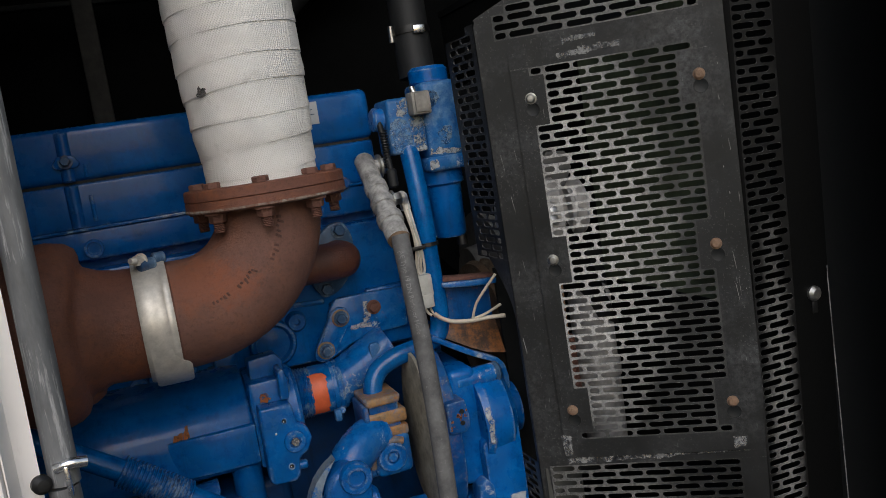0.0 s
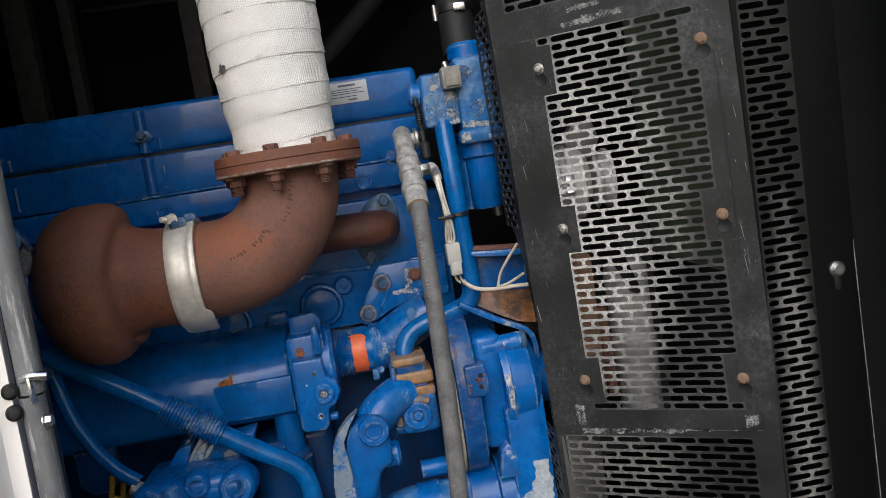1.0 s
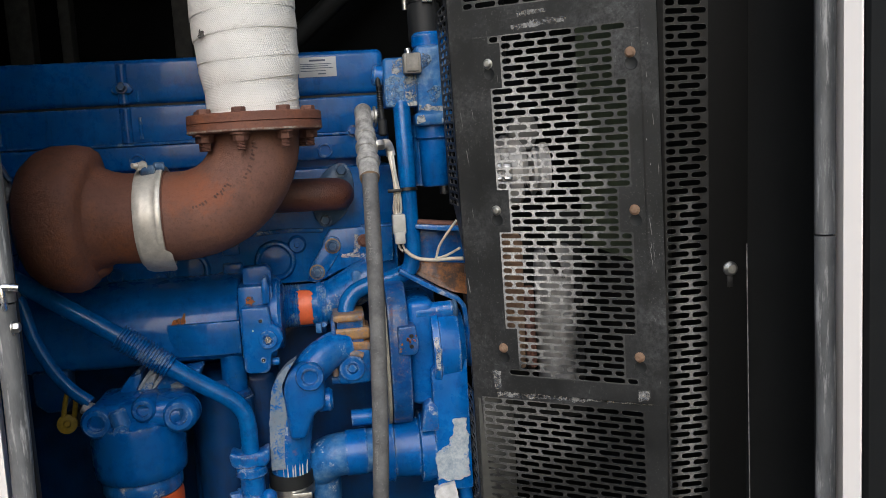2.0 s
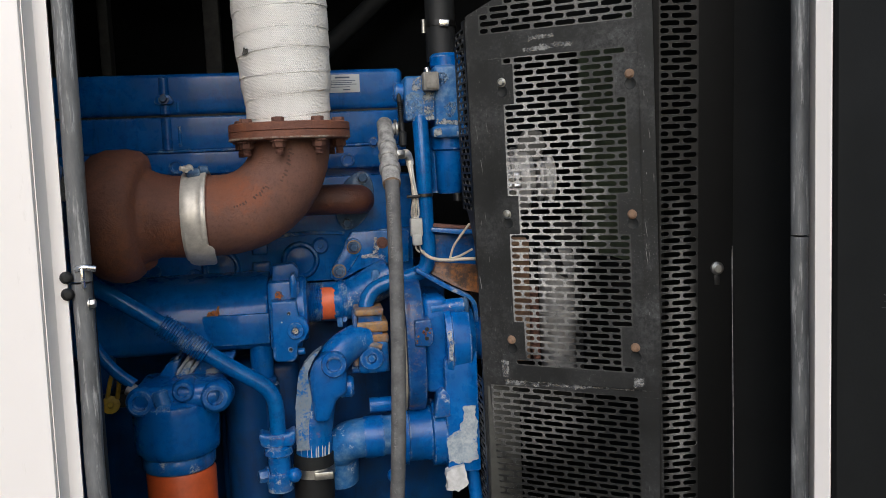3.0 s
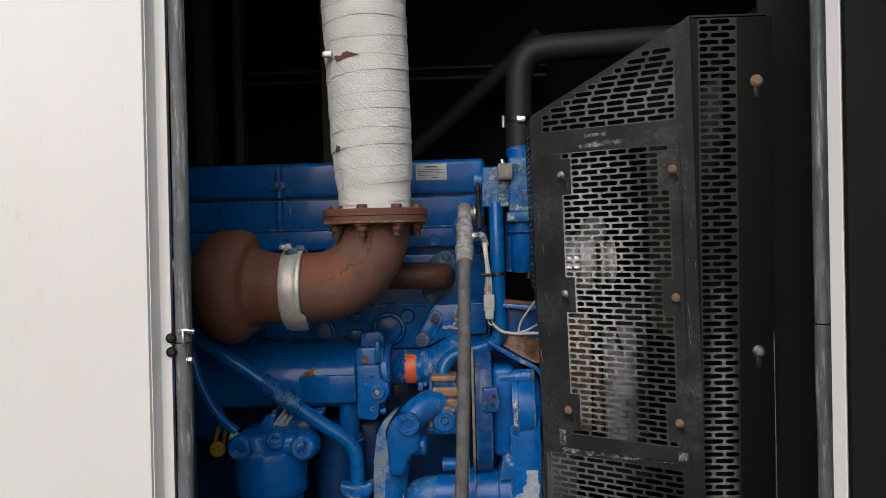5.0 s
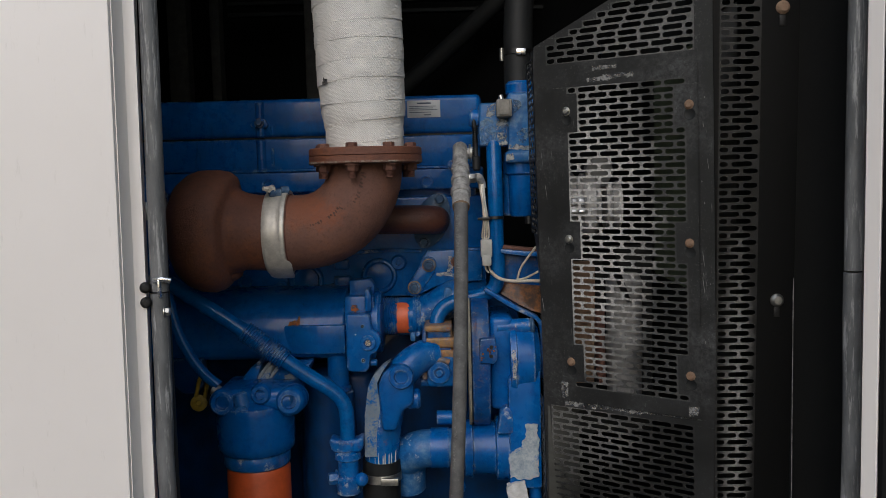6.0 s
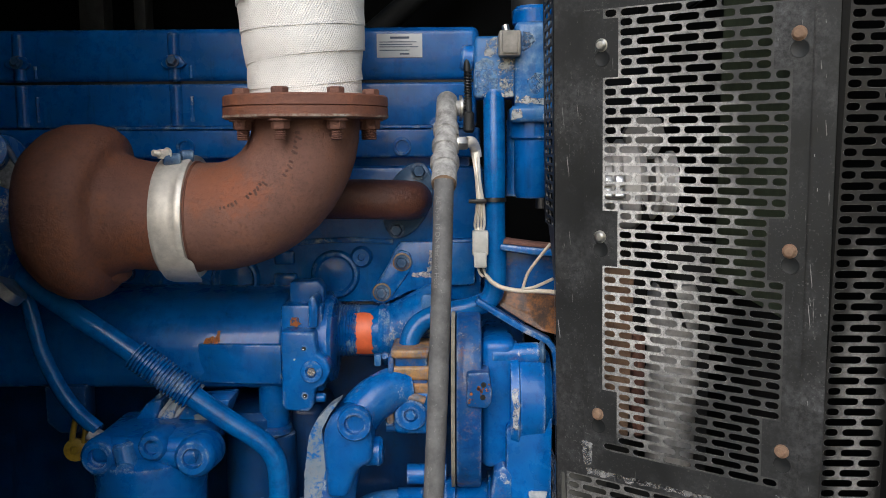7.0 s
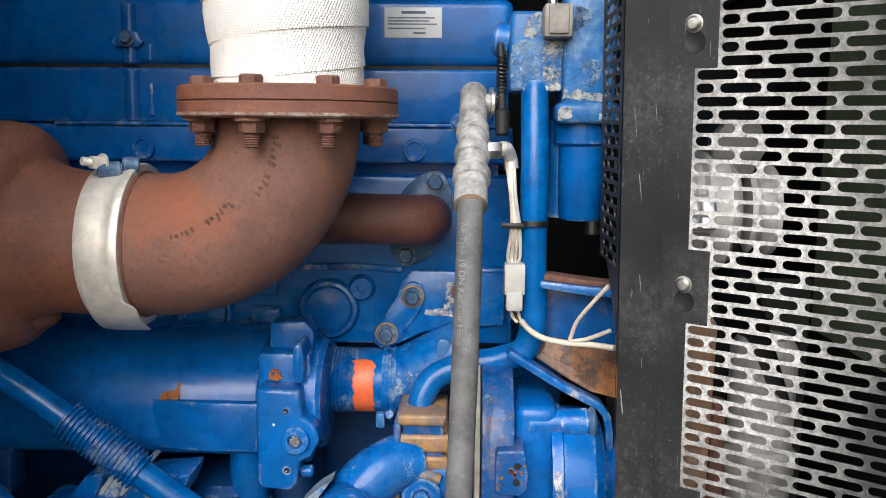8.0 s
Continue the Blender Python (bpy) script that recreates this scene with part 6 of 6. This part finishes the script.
part("ferrule", rod((-0.162, 1.235, 1.002), (-0.140, 1.232, 0.990), 0.0125, 14, 0.002), CAST_GREY, fh)

ff = thing("fuel_filter", "blue fuel filter head over an orange spin-on filter", "fuel filter", (-0.062, 1.245, 0.55))
fc = (-0.078, 1.25)
part("bowl", lathe((fc[0], fc[1], 0.868), (0, 0, 1), [(0, 0), (0, 0.072), (0.006, 0.078), (0.02, 0.080), (0.085, 0.081), (0.100, 0.078), (0.112, 0.06), (0.112, 0)], 48), BLUE, ff)
part("ring", lathe((fc[0], fc[1], 0.838), (0, 0, 1), [(0, 0), (0, 0.066), (0.006, 0.069), (0.024, 0.069), (0.028, 0.066), (0.028, 0)], 44), BLUE_WORN, ff)
part("cartridge", lathe((fc[0] + 0.002, fc[1], 0.56), (0, 0, 1), [(0, 0), (0, 0.055), (0.01, 0.065), (0.268, 0.066), (0.276, 0.063), (0.278, 0)], 44), ORANGE, ff, "orange spin-on filter")
hd = part("head", box(-0.147, 0.018, 1.190, 1.33, 0.968, 1.008, 0.014, 4), BLUE, ff)
for x, z, r in ((-0.130, 0.980, 0.029), (-0.052, 0.996, 0.022), (0.006, 0.980, 0.030)):
    part("port", lathe((x, 1.215, z), (0, -1, 0.1), [(-0.03, 0), (-0.03, r), (0.020, r), (0.028, r * 0.9), (0.032, r * 0.75), (0.032, r * 0.5), (0.022, r * 0.44), (0.022, 0)], 28), BLUE, hd)
part("saddle", tube([(-0.05, 1.21, 0.985), (-0.02, 1.208, 0.980), (0.006, 1.21, 0.985)], 0.021, 16), BLUE, hd)
part("neck", rod((-0.097, 1.195, 1.002), (-0.086, 1.188, 0.962), 0.016, 18, 0.004), BLUE_WORN, hd)
part("drain_boss", lathe((-0.088, 1.19, 0.955), (0, -0.8, -0.4), [(-0.02, 0), (-0.02, 0.019), (0.008, 0.019), (0.014, 0.013), (0.014, 0)], 20), BLUE_WORN, hd)
for x0, x1, mat in ((-0.120, -0.088, BLUE), (-0.083, -0.062, FLAKED), (-0.056, 0.016, BLUE_WORN)):
    bm = prism([(x0, 1.0), (x0 + 0.026, 1.034), (x1 + 0.020, 1.040), (x1 + 0.004, 1.0)], xz, 1.284, 1.345, 0.006)
    part("shoulder", bm, mat, hd)
for x0, dx, mat in ((-0.112, 0.034, BLUE_GREY), (-0.094, 0.040, FLAKED), (-0.082, 0.038, STEEL_DARK), (-0.070, 0.042, FLAKED)):
    part("plate", prism([(x0, 0.996), (x0 + dx, 1.046), (x0 + dx + 0.007, 1.044), (x0 + 0.008, 0.994)], xz, 1.290, 1.345, 0.0015), mat, hd)
part("drain_screw", ring_on(-0.088, 1.184, 0.966, 0.006, 0.014, 0.010), BLUE_WORN, hd)
part("chalk_flake", prism(ragged([(-0.022, 1.016), (0.014, 1.020), (0.004, 1.010), (-0.004, 1.001), (-0.018, 1.004)], 0.002, 0.004, 7), xz, 1.2805, 1.2832), FLAKED_GREY, hd, smooth=0)

tag = thing("fuel_tap", "yellow plastic capped fuel tap", "tap", (-0.2190, 1.2800, 0.9450))
part("cap", lathe((-0.2060, 1.2820, 0.9600), (0.1, -1, 0.1), [(-0.02, 0), (-0.02, 0.014), (0, 0.0175), (0.006, 0.0175), (0.008, 0.013), (0.008, 0.007), (0.003, 0.005), (0.003, 0)], 22), YELLOW, tag)
part("lever", tube([(-0.2120, 1.2800, 0.9690), (-0.2060, 1.2770, 0.9950), (-0.1990, 1.2760, 1.0170), (-0.1910, 1.2760, 1.0190), (-0.1860, 1.2770, 1.0070), (-0.1930, 1.2800, 0.9720)], 0.0045, 10), YELLOW, tag)
part("body", box(-0.209, -0.174, 1.285, 1.32, 0.950, 0.980, 0.006), STEEL_DARK, tag)

low2 = thing("oil_cooler", "blue painted oil cooler casing low on the block", "oil cooler", (0.05, 1.38, 0.55))
part("casing", box(-0.02, 0.155, 1.42, 1.54, 0.55, 0.99, 0.02, 3), BLUE_SHADED, low2)
part("cylinder", rod((0.050, 1.395, 0.56), (0.050, 1.395, 0.995), 0.054, 30, 0.01), BLUE_SHADED, low2)
part("bracket", prism([(-0.275, 1.045), (-0.275, 0.985), (-0.255, 0.968), (-0.225, 0.968), (-0.21, 0.99), (-0.21, 1.045)], xz, 1.33, 1.37, 0.004), BLUE_SHADED, low2)
part("sump_rail", box(-0.6, 0.53, 1.30, 1.46, 0.50, 0.56, 0.01), BLUE_SHADED, low2)

# ---- behind the guard: fan, pulley, shroud, radiator ----
fan = thing("cooling_fan", "black engine cooling fan with a grey hub", "fan", (0.66, 1.60, 1.22))
FX, FY, FZ = 0.665, 1.60, 1.22
part("hub", lathe((0.60, FY, FZ), (1, 0, 0), [(0, 0), (0, 0.06), (0.03, 0.065), (0.03, 0.13), (0.10, 0.13), (0.11, 0)], 40), RAD, fan)
for k in range(7):
    t = 2 * math.pi * k / 7 + 0.35
    b = bmesh.new()
    rows2 = []
    for r in (0.12, 0.22, 0.32, 0.40):
        row = []
        for s in (-1, 0, 1):
            w = 0.055 + 0.05 * r / 0.4
            tt = t + s * w / r * 0.9
            row.append((FX + s * 0.035 * (1 - 0.2 * r), FY + r * math.cos(tt), FZ + r * math.sin(tt)))
        rows2.append(row)
    for dd in (0.0, 0.004):
        vv = [[b.verts.new((p[0] + dd, p[1], p[2])) for p in row] for row in rows2]
        for i in range(3):
            for j in range(2):
                b.faces.new((vv[i][j], vv[i][j + 1], vv[i + 1][j + 1], vv[i + 1][j]))
    part("blade", b, PANEL, fan)
al = thing("alternator", "charging alternator with a dusty bright casing", "alternator", (0.62, 1.30, 1.30))
part("body", lathe((0.560, 1.285, 1.362), (1, 0, 0), [(0, 0), (0, 0.045), (0.008, 0.060), (0.02, 0.067), (0.036, 0.067), (0.040, 0.061), (0.048, 0.061), (0.052, 0.067), (0.075, 0.067), (0.088, 0.055), (0.092, 0.0)], 40), SHROUD, al, "pale dusty casing")
part("lug", prism([(0.622, 1.40), (0.616, 1.440), (0.634, 1.462), (0.668, 1.458), (0.676, 1.430), (0.66, 1.40)], xz, 1.250, 1.268, 0.003), RAD, al, "dull grey adjuster lug")
part("pulley", lathe((0.660, 1.285, 1.362), (1, 0, 0), [(0, 0), (0, 0.05), (0.006, 0.05), (0.016, 0.038), (0.026, 0.05), (0.032, 0.05), (0.032, 0)], 36), SHROUD, al)
for i, j in ((0, 0), (0, 1), (1, 0), (1, 1)):
    bm = box(-0.0070, 0.0070, -0.003, 0.003, -0.0070, 0.0070, 0.0022, 3)
    bmesh.ops.rotate(bm, verts=bm.verts, cent=(0, 0, 0), matrix=Matrix.Rotation(-0.42, 3, "X"))
    bmesh.ops.translate(bm, verts=bm.verts, vec=(0.5845 + 0.0163 * i, 1.190, 1.3735 - 0.0163 * j))
    part("terminal", bm, TERMINAL, al, "bright terminal cap")
part("terminal_block", box(0.575, 0.611, 1.194, 1.225, 1.347, 1.384, 0.003), SHROUD, al)
bt = thing("drive_pulley", "rusty belt pulley behind the guard", "pulley", (0.62, 1.36, 1.15))
part("rim", lathe((0.575, 1.52, 1.13), (1, 0, 0), [(0, 0), (0, 0.13), (0.012, 0.135), (0.022, 0.118), (0.034, 0.135), (0.046, 0.118), (0.058, 0.135), (0.066, 0.13), (0.066, 0)], 48), RUST_ORANGE, bt)
part("guide", prism([(0.556, 0.99), (0.634, 0.99), (0.638, 1.236), (0.630, 1.247), (0.556, 1.250)], xz, 1.262, 1.270, 0.003), RUST_PALE, bt, "rusty guide plate")
part("rusty_strip", rod((0.654, 1.30, 0.98), (0.652, 1.30, 1.14), 0.011, 12, 0.003), RUST_BOLT, bt, "rust-brown rod")
col = part("belt_column", lathe((0.705, 1.305, 0.93), (0, 0, 1), [(0, 0), (0, 0.036), (0.12, 0.038), (0.125, 0.041), (0.15, 0.041), (0.155, 0.037), (0.27, 0.038), (0.285, 0.030), (0.285, 0)], 28), IDLER, bt, "dusty grey idler column")
part("blind_plate", box(0.528, 0.592, 1.195, 1.203, 0.45, 0.962, 0.002), BLIND, bt, "dull grey-green blind plate")
# black sheet added behind the guide and column to darken the gaps
part("gap_dark_sheet", box(0.560, 0.78, 1.37, 1.376, 0.85, 1.27), PANEL, bt)
sh = thing("fan_shroud", "black sheet steel fan shroud", "shroud", (0.80, 1.5, 0.5))
part("plate", box(0.790, 0.796, 1.06, 1.39, 1.205, 1.66), OLIVE, sh, "olive dusty middle plate")
part("upper_plate", box(0.790, 0.796, 1.06, 2.05, 1.662, 1.80), PANEL, sh)
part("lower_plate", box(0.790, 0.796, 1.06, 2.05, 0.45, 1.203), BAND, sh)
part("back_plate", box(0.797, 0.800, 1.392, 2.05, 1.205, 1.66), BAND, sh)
part("top_rail", box(0.786, 0.80, 1.06, 2.05, 1.80, 1.815), PANEL, sh)
rad = thing("radiator", "dark finned radiator core", "radiator", (0.9, 1.6, 0.4))
part("core", box(0.98, 1.08, 1.10, 2.15, 0.50, 1.80, 0.005), RAD, rad)
part("top_tank", box(0.965, 1.095, 1.10, 2.15, 1.802, 1.88, 0.01), PANEL, rad)
part("bottom_tank", box(0.965, 1.095, 1.10, 2.15, 0.42, 0.498, 0.01), PANEL, rad)

# ---- dark canopy framing over the engine ----
fr = thing("roof_strut", "dark painted steel stay across the canopy", "strut", (0.5, 1.9, 1.7))
part("stay", tube([(0.17, 2.0, 1.655), (0.36, 2.0, 1.815), (0.60, 2.0, 2.03)], 0.026, 14), DIM, fr)
part("rail", box(-0.3, 0.62, 2.03, 2.06, 1.940, 1.950, 0.002), DIM, fr)
part("rail", box(-0.3, 0.62, 2.03, 2.06, 1.908, 1.919, 0.002), DIM, fr)
for x, w in ((-0.430, 0.055), (-0.312, 0.026), (-0.052, 0.040)):
    solo("wall_post", box(x, x + w, 1.88, 1.93, 0.30, 2.74, 0.004), POST, "dusty beige steel post behind the engine", "post", (x, 1.88, 0.30), group="canopy posts")

# ---- rust bloom where the lug meets the end block ----
part("rust_spot", prism(ragged([(0.119, 1.143), (0.122, 1.156), (0.132, 1.155), (0.137, 1.146), (0.130, 1.141)], 0.0035, 0.0025, 9), xz, 1.3312, 1.3352), RUST_SPOT, man, "orange rust spot", smooth=0)
